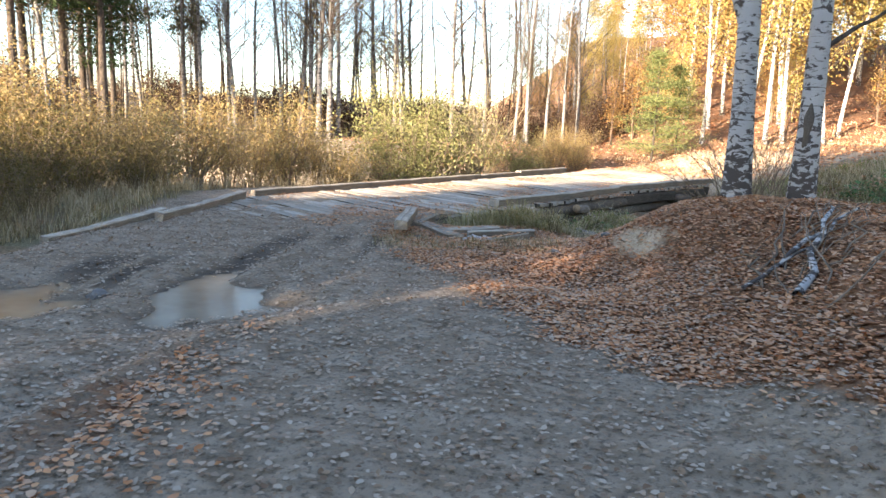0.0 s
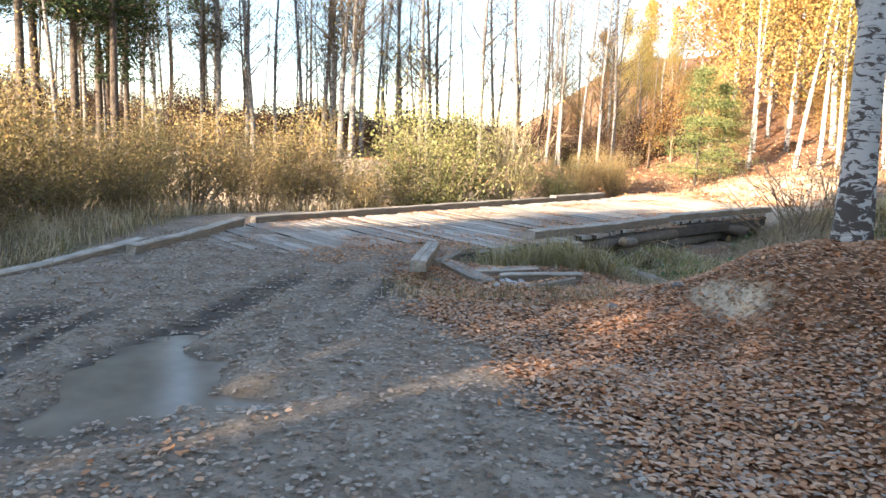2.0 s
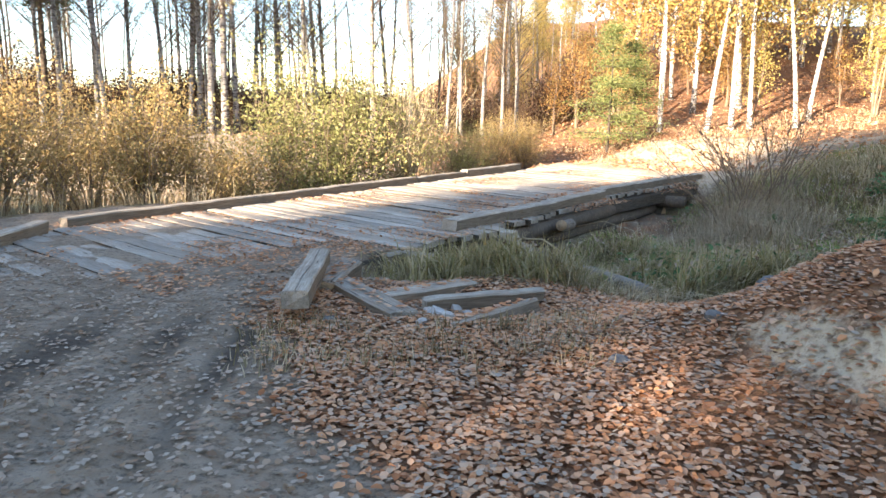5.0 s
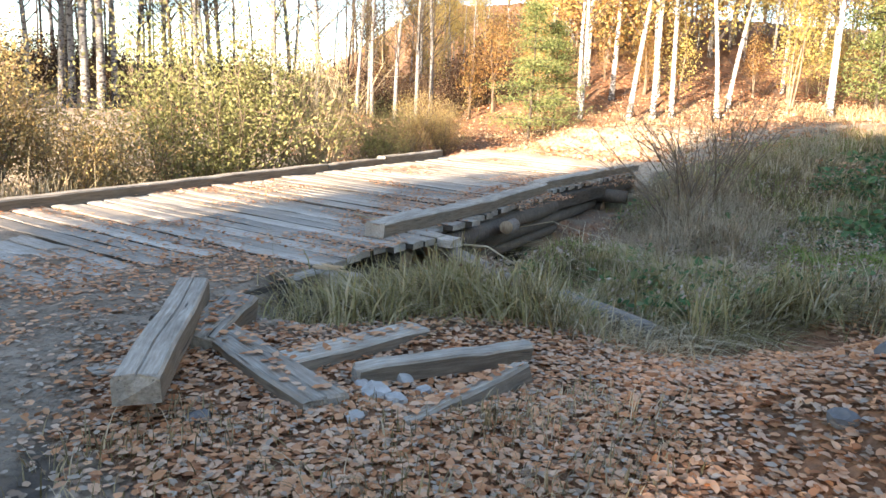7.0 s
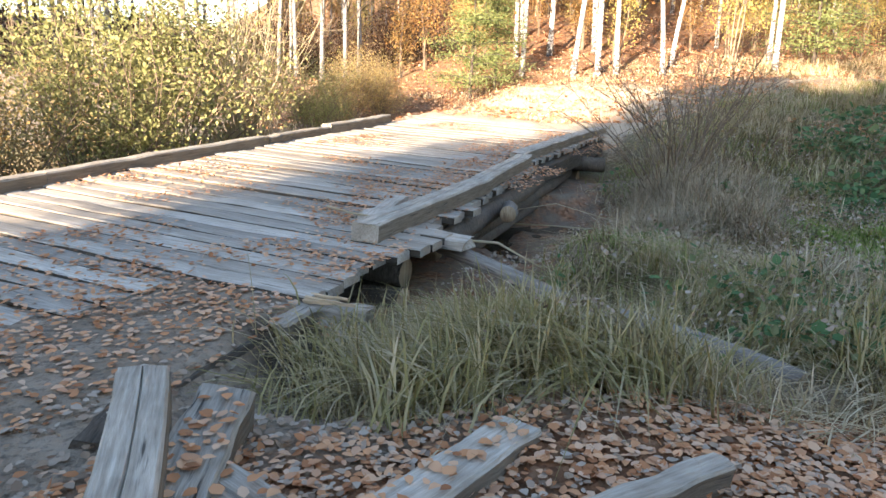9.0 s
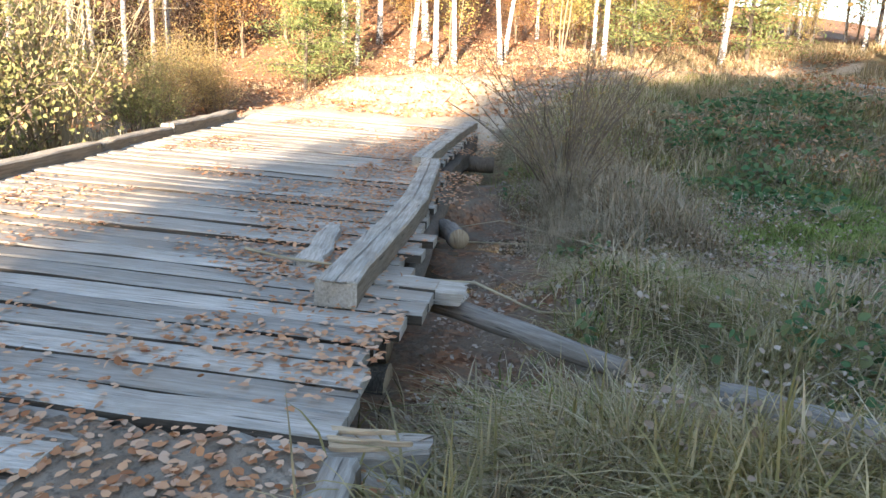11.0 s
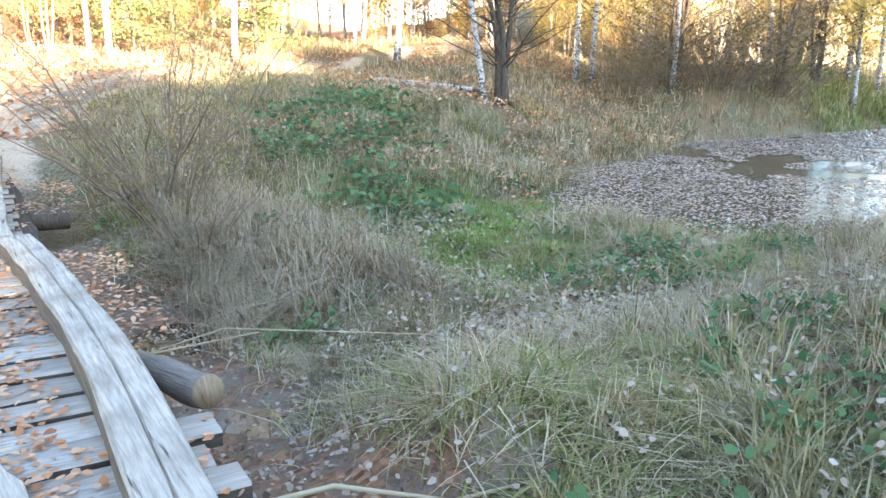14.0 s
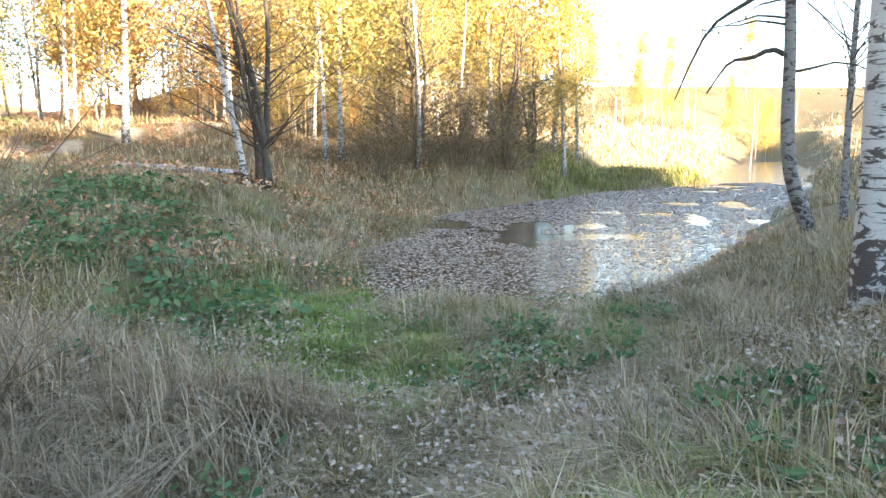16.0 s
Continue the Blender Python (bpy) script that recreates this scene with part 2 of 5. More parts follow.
sand = kk.mix(n_mid, (0.42, 0.34, 0.24), (0.60, 0.50, 0.37))
sand = kk.mix(kk.ramp(n_fine, (0.36, (0.7, 0.7, 0.7)), (0.5, (0, 0, 0))), sand, (0.26, 0.17, 0.10))
edge = kk.math("MULTIPLY", kk.math("SUBTRACT", kk.math("ADD", n_mid, kk.math("MULTIPLY", n_fine, 0.5)), 0.75), 0.9)


def mask(ch):
    return kk.ramp(kk.math("ADD", sep.outputs[ch], edge), (0.38, (0, 0, 0)), (0.62, (1, 1, 1)))


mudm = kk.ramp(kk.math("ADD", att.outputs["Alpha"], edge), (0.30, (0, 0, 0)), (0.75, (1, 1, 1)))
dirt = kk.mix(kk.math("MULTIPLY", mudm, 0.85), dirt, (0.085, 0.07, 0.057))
gc = kk.mix(mask(2), dirt, turf)
gc = kk.mix(mask(1), gc, leafc)
gc = kk.mix(mask(0), gc, sand)
kk.base(gc)
kk.bump(kk.math("ADD", kk.math("MULTIPLY", n_mid, 1.2), kk.math("ADD", n_fine, kk.math("MULTIPLY", vor.outputs["Distance"], kk.math("MULTIPLY", sep.outputs[1], 0.8)))), 0.7, 0.035)
GROUND = kk.m

# ---- mesh helpers ----


def mesh_np(name, verts, faces, mat, smooth=False):
    """A mesh from numpy arrays: faces is a list of index arrays, (n, 3) or (n, 4)."""
    me = bpy.data.meshes.new(name)
    verts = np.asarray(verts, dtype=np.float32)
    faces = [f for f in faces if len(f)]
    tot = np.concatenate([np.full(len(f), f.shape[1]) for f in faces])
    idx = np.concatenate([f.ravel() for f in faces])
    me.vertices.add(len(verts))
    me.vertices.foreach_set("co", verts.ravel())
    me.loops.add(len(idx))
    me.loops.foreach_set("vertex_index", idx.astype(np.int32))
    me.polygons.add(len(tot))
    me.polygons.foreach_set("loop_start", np.concatenate([[0], np.cumsum(tot)[:-1]]).astype(np.int32))
    if smooth:
        me.polygons.foreach_set("use_smooth", np.ones(len(tot), dtype=bool))
    me.update(calc_edges=True)
    me.materials.append(mat)
    return me


def thing(name, label, category, group="", kind="", at=None):
    ob = new(name)
    ob.empty_display_size = 0.2
    if at is not None:
        ob.matrix_basis = at
    return tagged(ob, label, category, group, kind)


def part(name, me, parent, label="", m=None):
    ob = new(name, me)
    ob.parent = parent
    if m is not None:
        ob.matrix_basis = m
    if label:
        tagged(ob, label)
    return ob


def tubes(lines, sides=6):
    """Tapered tubes along polylines [(points, radii), ...]: verts and quads of them all."""
    V, F, base = [], [], 0
    for pts, rad in lines:
        pts = np.asarray(pts, float)
        n = len(pts)
        tang = np.gradient(pts, axis=0)
        tang /= np.linalg.norm(tang, axis=1)[:, None] + 1e-9
        ref = np.array([1.0, 0, 0]) if abs(tang[0][0]) < 0.8 else np.array([0, 1.0, 0])
        a = np.cross(tang, ref)
        a /= np.linalg.norm(a, axis=1)[:, None] + 1e-9
        b = np.cross(tang, a)
        ang = np.linspace(0, 2 * np.pi, sides, endpoint=False)
        ring = pts[:, None] + np.asarray(rad)[:, None, None] * (np.cos(ang)[None, :, None] * a[:, None] + np.sin(ang)[None, :, None] * b[:, None])
        V.append(ring.reshape(-1, 3))
        i, j = np.meshgrid(np.arange(n - 1), np.arange(sides), indexing="ij")
        q = np.stack([i * sides + j, i * sides + (j + 1) % sides, (i + 1) * sides + (j + 1) % sides, (i + 1) * sides + j], -1).reshape(-1, 4)
        F.append(q + base)
        base += n * sides
    return np.concatenate(V), np.concatenate(F)


def leaves(P, size, rng, flat=0.0, aspect=0.62, fold=0.25):
    """One small folded four-cornered leaf at each point. flat: how far they lie level."""
    n = len(P)
    size = np.broadcast_to(size, (n,))
    d = rng.normal(size=(n, 3))
    d[:, 2] *= 1 - flat
    d /= np.linalg.norm(d, axis=1)[:, None] + 1e-9
    up = rng.normal(size=(n, 3)) * (1 - flat) + np.array([0, 0, 1.0]) * (0.3 + 2 * flat)
    s = np.cross(d, up)
    s /= np.linalg.norm(s, axis=1)[:, None] + 1e-9
    nn = np.cross(s, d)
    L = size[:, None] * d
    W = size[:, None] * aspect * 0.5 * s
    lift = nn * (size * fold * rng.uniform(-0.2, 1, n))[:, None]
    V = np.stack([P - 0.5 * L, P + W + lift, P + 0.5 * L, P - W + lift], 1).reshape(-1, 3)
    k = np.arange(n)[:, None] * 4
    return V, np.concatenate([np.concatenate([k, k + 1, k + 2], 1), np.concatenate([k, k + 2, k + 3], 1)])


def fallen(P, size, rng, flat, aspect=0.78):
    """One curled six-cornered leaf lying at each point, with a stalk end and a pointed tip."""
    n = len(P)
    size = np.broadcast_to(size, (n,))
    d = rng.normal(size=(n, 3))
    d[:, 2] *= 1 - flat
    d /= np.linalg.norm(d, axis=1)[:, None] + 1e-9
    up = rng.normal(size=(n, 3)) * (1 - flat) + np.array([0, 0, 1.0]) * (0.3 + 2 * flat)
    s = np.cross(d, up)
    s /= np.linalg.norm(s, axis=1)[:, None] + 1e-9
    nn = np.cross(s, d)
    curl = size * rng.uniform(-0.05, 0.22, n)
    wide = aspect * rng.uniform(0.75, 1.1, n)
    V = np.zeros((n, 6, 3))
    for i, (f, w, h) in enumerate(((-0.5, 0, 0.2), (-0.22, 0.5, 0.8), (0.18, 0.40, 1.0), (0.55, 0, 0.3), (0.18, -0.40, 1.0), (-0.22, -0.5, 0.8))):
        V[:, i] = P + d * (size * f)[:, None] + s * (size * w * wide)[:, None] + nn * (curl * h)[:, None]
    k = np.arange(n)[:, None] * 6
    return V.reshape(-1, 3), np.concatenate([k + np.array([[0, 1, 2, 3]]), k + np.array([[0, 3, 4, 5]])])


def blades(P, height, width, lean, rng, droop=0.5):
    """Grass blades: three joints and a tip each, bent over along lean (n, 2)."""
    n = len(P)
    side = np.stack([-lean[:, 1], lean[:, 0]], 1)
    side = side / (np.linalg.norm(side, axis=1)[:, None] + 1e-6)
    ls = np.minimum(np.linalg.norm(lean, axis=1), 1.5)
    V = np.zeros((n, 7, 3))
    for i, (f, w) in enumerate(((0.0, 1.0), (0.40, 0.85), (0.75, 0.55), (1.0, 0.0))):
        z = height * (f - droop * ls * f ** 2.2)
        xy = P[:, :2] + lean * (height * f ** 1.7)[:, None]
        off = side * (width * w * 0.5)[:, None]
        zz = P[:, 2] + z
        if i < 3:
            V[:, 2 * i, :2], V[:, 2 * i + 1, :2] = xy - off, xy + off
            V[:, 2 * i, 2] = V[:, 2 * i + 1, 2] = zz
        else:
            V[:, 6, :2], V[:, 6, 2] = xy, zz
    k = np.arange(n)[:, None] * 7
    quads = np.concatenate([k + np.array([[0, 1, 3, 2]]), k + np.array([[2, 3, 5, 4]])])
    return V.reshape(-1, 3), quads, k + np.array([[4, 5, 6]])


def sm(a, b, x):
    t = np.clip((x - a) / (b - a), 0, 1)
    return t * t * (3 - 2 * t)


def bump2(x, y, cx, cy, sx, sy):
    return np.exp(-((x - cx) / sx) ** 2 - ((y - cy) / sy) ** 2)


def fbm(x, y, f):
    """Cheap smooth unevenness out of crossed sines."""
    return (np.sin(x * f + 1.3 * np.sin(y * f * 0.7 + 1)) * np.cos(y * f * 1.1 + 0.8 * np.sin(x * f * 0.6)) + 0.5 * np.sin(x * f * 2.3 + y * f * 1.7 + 2) * np.cos(y * f * 2.1 - x * f * 0.9))


# ---- the lie of the land ----
D, NV = np.array([0.696, 0.718]), np.array([-0.718, 0.696])     # along the bridge, and to its left
TY, TZ = 0.75, 0.12
B0 = np.array([1.0, 14.6 + TY])
WATER_Z = -1.26


def water_z(x):
    """The stream falls gently towards the bridge."""
    return WATER_Z + 0.02 * np.maximum(0.0, np.asarray(x, float) - 22.0)


def uv(x, y):
    return (x - B0[0]) * D[0] + (y - B0[1]) * D[1], (x - B0[0]) * NV[0] + (y - B0[1]) * NV[1]


def xy(u, v):
    return B0[0] + u * D[0] + v * NV[0], B0[1] + u * D[1] + v * NV[1]


def deck_z(u, v):
    return -0.33 + 0.011 * u + 0.028 * v


def seg_dist(x, y, pts):
    best, along = np.full(np.shape(x), 1e9), np.zeros(np.shape(x))
    for i in range(len(pts) - 1):
        a, b = np.array(pts[i], float), np.array(pts[i + 1], float)
        ab = b - a
        t = np.clip(((x - a[0]) * ab[0] + (y - a[1]) * ab[1]) / (ab @ ab), 0, 1)
        d = np.hypot(x - a[0] - t * ab[0], y - a[1] - t * ab[1])
        along = np.where(d < best, i + t, along)
        best = np.minimum(best, d)
    return best, along


STREAM = [(-16, 34), (-3, 23), (4.2, 18.6), (8, 16.8), (13.5, 13.6), (18, 11.2), (24.5, 8.0), (33.5, -1.0), (58, -22), (90, -44)]
STREAM = [(a, b + TY) for a, b in STREAM]
STREAM_W = np.array([1.2, 1.2, 0.8, 1.8, 1.9, 3.4, 4.4, 4.8, 3.6, 3.0])


def puddle_mask(x, y):
    a = bump2(x, y, -4.2, 7.05, 1.25, 0.8)
    b = 1.08 * bump2(x + 0.12 * (y - 7.3), y, -2.3, 7.35, 0.62, 1.25)
    c = 0.95 * bump2(x, y, -1.5, 7.15, 0.42, 0.22)
    return np.maximum(np.maximum(a, b), c) * (1 + 0.3 * fbm(x, y, 2.3) + 0.15 * fbm(x, y, 6.1))


def warp(y):
    """Plan ordinates of the near bank drawn out to those of the hollow."""
    return y - TY * sm(11.7, 13.6, y)


def ground_z(x, y):
    x, y0 = np.asarray(x, float), np.asarray(y, float)
    u, v = uv(x, y0)
    y = warp(y0)
    z = np.full(np.shape(x), -0.36)
    # bank with the birches
    bank = sm(1.5, 4.3, x) * (1 - sm(10.2, 12.3, y + 0.05 * (x - 4)))
    z = z + bank * (0.85 - 0.90 * sm(5.5, 11, x))
    z = z + 0.24 * sm(2.25, 2.75, x + 0.25 * (y - 9.6)) * bump2(x, y, 3.0, 9.6, 1.1, 1.3) - 0.12 * bump2(x, y, 1.6, 8.6, 0.9, 0.7)
    z = z - 0.60 * sm(1.0, 2.6, x) * bump2(x, y, 3.0, 13.5, 2.2, 1.25)
    # knoll across the stream, and the rise to the east and north
    z = z + 1.25 * sm(9, 22, x) * sm(14.5, 23, y) * (1 - 0.4 * sm(30, 60, x))
    z = z + 1.9 * sm(24, 36, x) * (1 - 0.35 * sm(20, 30, y))
    hill = np.clip(y - 27.0, 0, 14) * 0.125 * sm(4, 14, x)
    z = z + hill * (1 - 0.75 * sm(20, 30, x) * sm(27, 20, y))
    z = z + 0.20 * np.clip(y - 40, 0, 60) * sm(6, 20, x)
    far = sm(7, 30, seg_dist(x, y0, STREAM)[0])
    z = z + (0.045 + 0.11 * far) * np.clip(x - 46, 0, 70) * (1 - sm(30, 50, y)) + 0.25 * fbm(x, y, 0.25) * sm(24, 34, x)
    left = sm(5.4, 7.5, v) * (1 - sm(0, 9, x - (y - 20) * 0.45))
    z = z - 0.35 * left * (1 - sm(28, 38, y)) + 1.0 * sm(28, 37, y) * (1 - sm(2, 10, x))
    z = z + 2.6 * sm(44, 58, y + 0.25 * np.abs(x)) * (1 - sm(0, 12, x))
    z = z - 0.18 * sm(-4.8, -6.5, x) * (1 - sm(10, 14, y))
    # stream and pond
    d, s = seg_dist(x, y0, STREAM)
    w = np.interp(s, np.arange(len(STREAM_W)), STREAM_W)
    w = w + 0.35 * np.sin(x * 0.9 + y * 0.6)
    side = np.interp(s, [0, 2, 3, 4, 5, 9], [2.2, 2.4, 4.6, 4.2, 3.4, 5])
    side = side + 1.5 * sm(8, 12, x) * sm(13, 16, y)
    cut = 1 - sm(w * 0.75, w + side, d)
    floor = np.interp(s, [0, 1, 2, 2.4, 3, 3.6, 4.2, 9], [-1.6, -1.6, -1.44, -1.30, -1.25, -1.25, -1.75, -2.0]) + 0.02 * np.maximum(0.0, x - 22.0)
    z = z + (np.minimum(floor, z) - z) * cut
    z = z - 0.42 * sm(-1.6, -0.5, u) * (1 - sm(6.5, 9, u)) * np.exp(-((v + 0.35) / 0.75) ** 2)
    z = z - 0.2 * bump2(x, y, 2.5, 14.9, 0.9, 1.1) - 0.07 * bump2(x, y, 0.75, 12.0, 0.9, 0.55)
    z = z + 0.07 * fbm(x, y, 2.7) * sm(12.4, 13.2, y) * sm(1.5, 3, x) * (1 - sm(26, 32, x))
    z = np.where((s < 3.3) & (s > 1.2) & (v < 0.6), np.maximum(z, WATER_Z - TZ + 0.015 + 0.045 * fbm(x, y, 3.1)), z)
    z = z + TZ * sm(11.7, 13.6, y0)
    # spur of land that runs into the pond
    z = z + 0.1 * bump2(x, y, 38.5, 1.0, 2.0, 5.0)
    # road: ruts, puddle hollows, ramp on to the deck
    road = (1 - sm(1.2, 2.4, x)) * sm(-6.2, -4.6, x) * (1 - sm(13, 15, y))
    for off, wide, deep in ((-1.2, 0.14, 0.03), (-1.75, 0.2, 0.055), (-2.5, 0.32, 0.075), (-3.3, 0.16, 0.04), (-3.9, 0.38, 0.065)):
        lane = x - off - 0.07 * (y - 9) + 0.12 * np.sin(y * 0.6 + off)
        tread = 1 + 0.25 * np.sin(y * 19 + 3 * np.abs(lane) / wide) * (np.abs(lane) < wide)
        z = z - road * deep * np.exp(-(lane / wide) ** 4) * sm(7, 8.2, y) * tread * (0.75 + 0.3 * fbm(x, y, 1.1)) + road * 0.025 * np.exp(-((lane - wide * 1.4) / 0.14) ** 2) * sm(7, 8.2, y)
    z = z - 0.19 * puddle_mask(x, y) * (1 - sm(1.0, 1.8, x))
    rut = x + 1.95 - 0.16 * (y - 5)
    z = z + 0.07 * np.exp(-((rut) / 0.10) ** 2) * (1 - sm(5.6, 6.4, y)) - 0.06 * np.exp(-((rut + 0.35) / 0.2) ** 2) * (1 - sm(5.2, 6.2, y))
    lip = -1.5 + 1.15 * sm(-2.7, -1.9, u)
    ramp = (1 - sm(-1.05, -0.82, u)) * sm(-7.6, -4.9, u) * sm(0.0, 1.0, (v - lip) / (0.05 - lip)) * (1 - sm(5.5, 6.5, v))
    z = z + ramp * (deck_z(u, v) - 0.020 + 0.030 * (1 - sm(0.8, 1.7, v)) + 0.030 * (1 - sm(-4.7, -3.4, u)) + 0.008 * fbm(x, y, 3.3) - z)
    under = sm(-1.0, -0.8, u) * (1 - sm(11.2, 12.0, u)) * sm(-0.9, 0.2, v) * (1 - sm(5.2, 6.2, v))
    z = np.where(under > 0, z + (np.minimum(z, -0.88) - z) * under, z)
    land = sm(11.6, 12.4, u) * (1 - sm(15, 18, u)) * sm(-1.6, 0.2, v) * (1 - sm(5.5, 7.5, v))
    z = z + land * (deck_z(u, v) + 0.03 - z)
    off = (x + 0.62) * 0.80 - (y0 - 13.62) * 0.60
    z = z - 0.42 * sm(0.04, 0.24, off) * bump2(x, y0, 0.35, 13.75, 0.75, 0.62)
    # weedy bank above the dry bed, and the spit of land in the pond
    z = z + 0.30 * bump2(u, v, 6.8, -2.1, 2.6, 0.9)
    spit = seg_dist(x, y0, [(35.5, 10.5), (39.3, 2.8), (42.6, -4.6)])[0]
    z = np.maximum(z, np.where(spit < 3.4, water_z(x) + 0.85 - 1.7 * sm(0.5, 3.2, spit), z))
    rough = 0.018 + 0.03 * sm(2, 4, x)
    return z + rough * fbm(x, y, 2.1) + 0.010 * fbm(x + 3, y, 6.5) + 0.06 * fbm(x, y, 0.45) * sm(14, 30, np.hypot(x, y - 8))


def axis_steps(lo, hi, fine, far_lo, far_hi):
    core = np.arange(lo, hi + 1e-6, fine)
    out_hi, out_lo, s = [hi], [lo], fine
    while out_hi[-1] < far_hi:
        s *= 1.09
        out_hi.append(out_hi[-1] + s)
    s = fine
    while out_lo[-1] > far_lo:
        s *= 1.09
        out_lo.append(out_lo[-1] - s)
    return np.concatenate([out_lo[:0:-1], core, out_hi[1:]])


gx, gy = axis_steps(-7, 14, 0.10, -900, 900), axis_steps(2, 24, 0.10, -900, 900)
GX, GY = np.meshgrid(gx, gy, indexing="xy")
GZ = ground_z(GX, GY)
nx, ny = len(gx), len(gy)
ii, jj = np.meshgrid(np.arange(ny - 1), np.arange(nx - 1), indexing="ij")
quads = np.stack([ii * nx + jj, ii * nx + jj + 1, (ii + 1) * nx + jj + 1, (ii + 1) * nx + jj], -1).reshape(-1, 4)
gme = mesh_np("ground", np.stack([GX, GY, GZ], -1).reshape(-1, 3), [quads], GROUND, True)


TRACK = [(9.5, 27.7), (17, 29.2), (24.7, 28.6), (29, 27.3), (33, 22.7), (42, 20.7)]


def zones(x, y):
    """Masks of sand, leaf cover and turf."""
    u, v = uv(x, y)
    y = warp(y)
    edge = np.interp(y, [2, 4, 5.6, 6.3, 7.8, 9.7, 11.5, 13], [3.4, 2.6, 1.6, 0.9, 0.45, -0.45, -0.9, -1.2]) + 0.12 * np.sin(y * 3.1) + 0.08 * np.sin(y * 7.7 + x)
    leaf = sm(-0.35, 0.45, x - edge) * (1 - sm(11.9, 12.8, y)) * sm(-30, 3.0, y) * (1 - sm(7, 9, x))
    leaf = np.maximum(leaf, 0.55 * bump2(x, y, -1.9, 4.4, 0.5, 1.4))
    leaf = np.maximum(leaf, 0.62 * sm(27, 31, y) * sm(-8, 6, x))
    turf = np.maximum(sm(12.0, 13.0, y) * sm(0.4, 1.6, x - 0.0 * y) * (v < 0.3), sm(-5.0, -6.2, x + 0.0 * y))
    turf = np.maximum(turf, (v > 5.6) * 1.0)
    turf = np.maximum(turf, sm(6.2, 7.6, x) * (v < 1))
    turf = np.where(y > 26, turf * (1 - 0.7 * sm(26, 29, y)), turf)
    sand = 0.85 * sm(10.8, 12.2, u) * (1 - sm(19, 24, u)) * sm(-0.3, 0.6, v) * (1 - sm(5.0, 8.0, v))
    track = seg_dist(x, y + TY, TRACK)[0]
    sand = np.maximum(sand, 0.72 * np.exp(-((track - 0.7) / 0.5) ** 2))
    sand = np.maximum(sand, 0.68 * np.exp(-((x + 0.25 * (y - 9.6) - 2.5) / 0.28) ** 2) * np.exp(-((y - 9.5) / 1.1) ** 2))
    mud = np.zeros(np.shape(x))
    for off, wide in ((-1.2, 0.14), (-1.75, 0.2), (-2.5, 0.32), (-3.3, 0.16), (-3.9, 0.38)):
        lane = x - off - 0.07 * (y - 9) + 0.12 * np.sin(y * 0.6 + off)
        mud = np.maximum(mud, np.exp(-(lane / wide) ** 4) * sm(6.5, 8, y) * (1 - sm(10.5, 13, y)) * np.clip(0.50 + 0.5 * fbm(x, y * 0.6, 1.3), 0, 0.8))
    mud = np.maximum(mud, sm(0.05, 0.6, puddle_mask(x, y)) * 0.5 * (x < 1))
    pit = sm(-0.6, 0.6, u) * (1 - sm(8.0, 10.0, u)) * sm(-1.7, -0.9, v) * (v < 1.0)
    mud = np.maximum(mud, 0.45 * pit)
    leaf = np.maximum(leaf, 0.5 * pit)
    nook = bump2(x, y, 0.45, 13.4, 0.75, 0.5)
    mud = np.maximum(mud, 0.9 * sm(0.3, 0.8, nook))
    turf = turf * (1 - sand) * (1 - pit)
    leaf = leaf * (1 - 0.6 * (sand > 0.5))
    return sand, leaf, turf, mud


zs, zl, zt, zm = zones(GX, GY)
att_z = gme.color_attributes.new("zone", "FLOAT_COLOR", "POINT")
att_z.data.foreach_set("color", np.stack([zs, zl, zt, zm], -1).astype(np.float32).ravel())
tagged(new("ground", gme), "muddy dirt track, leaf-strewn bank and grassy stream hollow", "ground", kind="structure")


def sheet(name, x0, x1, y0, y1, z, mat, label, wet):
    """A level water sheet, kept to the cells that lie over lower ground."""
    xs, ys = np.arange(x0, x1, wet), np.arange(y0, y1, wet)
    X, Y = np.meshgrid(xs, ys)
    Z = z + (water_z(X) - WATER_Z if z < -1 else 0 * X)
    low = ground_z(X, Y) < Z + 0.12
    cell = low[:-1, :-1] | low[1:, :-1] | low[:-1, 1:] | low[1:, 1:]
    i, j = np.nonzero(cell)
    n = len(xs)
    q = np.stack([i * n + j, i * n + j + 1, (i + 1) * n + j + 1, (i + 1) * n + j], -1)
    used, inv = np.unique(q.ravel(), return_inverse=True)
    V = np.stack([X, Y, Z], -1).reshape(-1, 3)[used]
    tagged(new(name, mesh_np(name, V, [inv.reshape(-1, 4)], mat)), label, "water", kind="structure")


sheet("water", -18, 75, -45, 36, WATER_Z, WATER, "still dark brown pond water with floating leaves", 0.5)
sheet("puddle", -6.0, -0.4, 4.6, 9.0, -0.475, PUDDLE, "shallow muddy puddle in the wheel ruts", 0.1)

# ---- the bridge ----


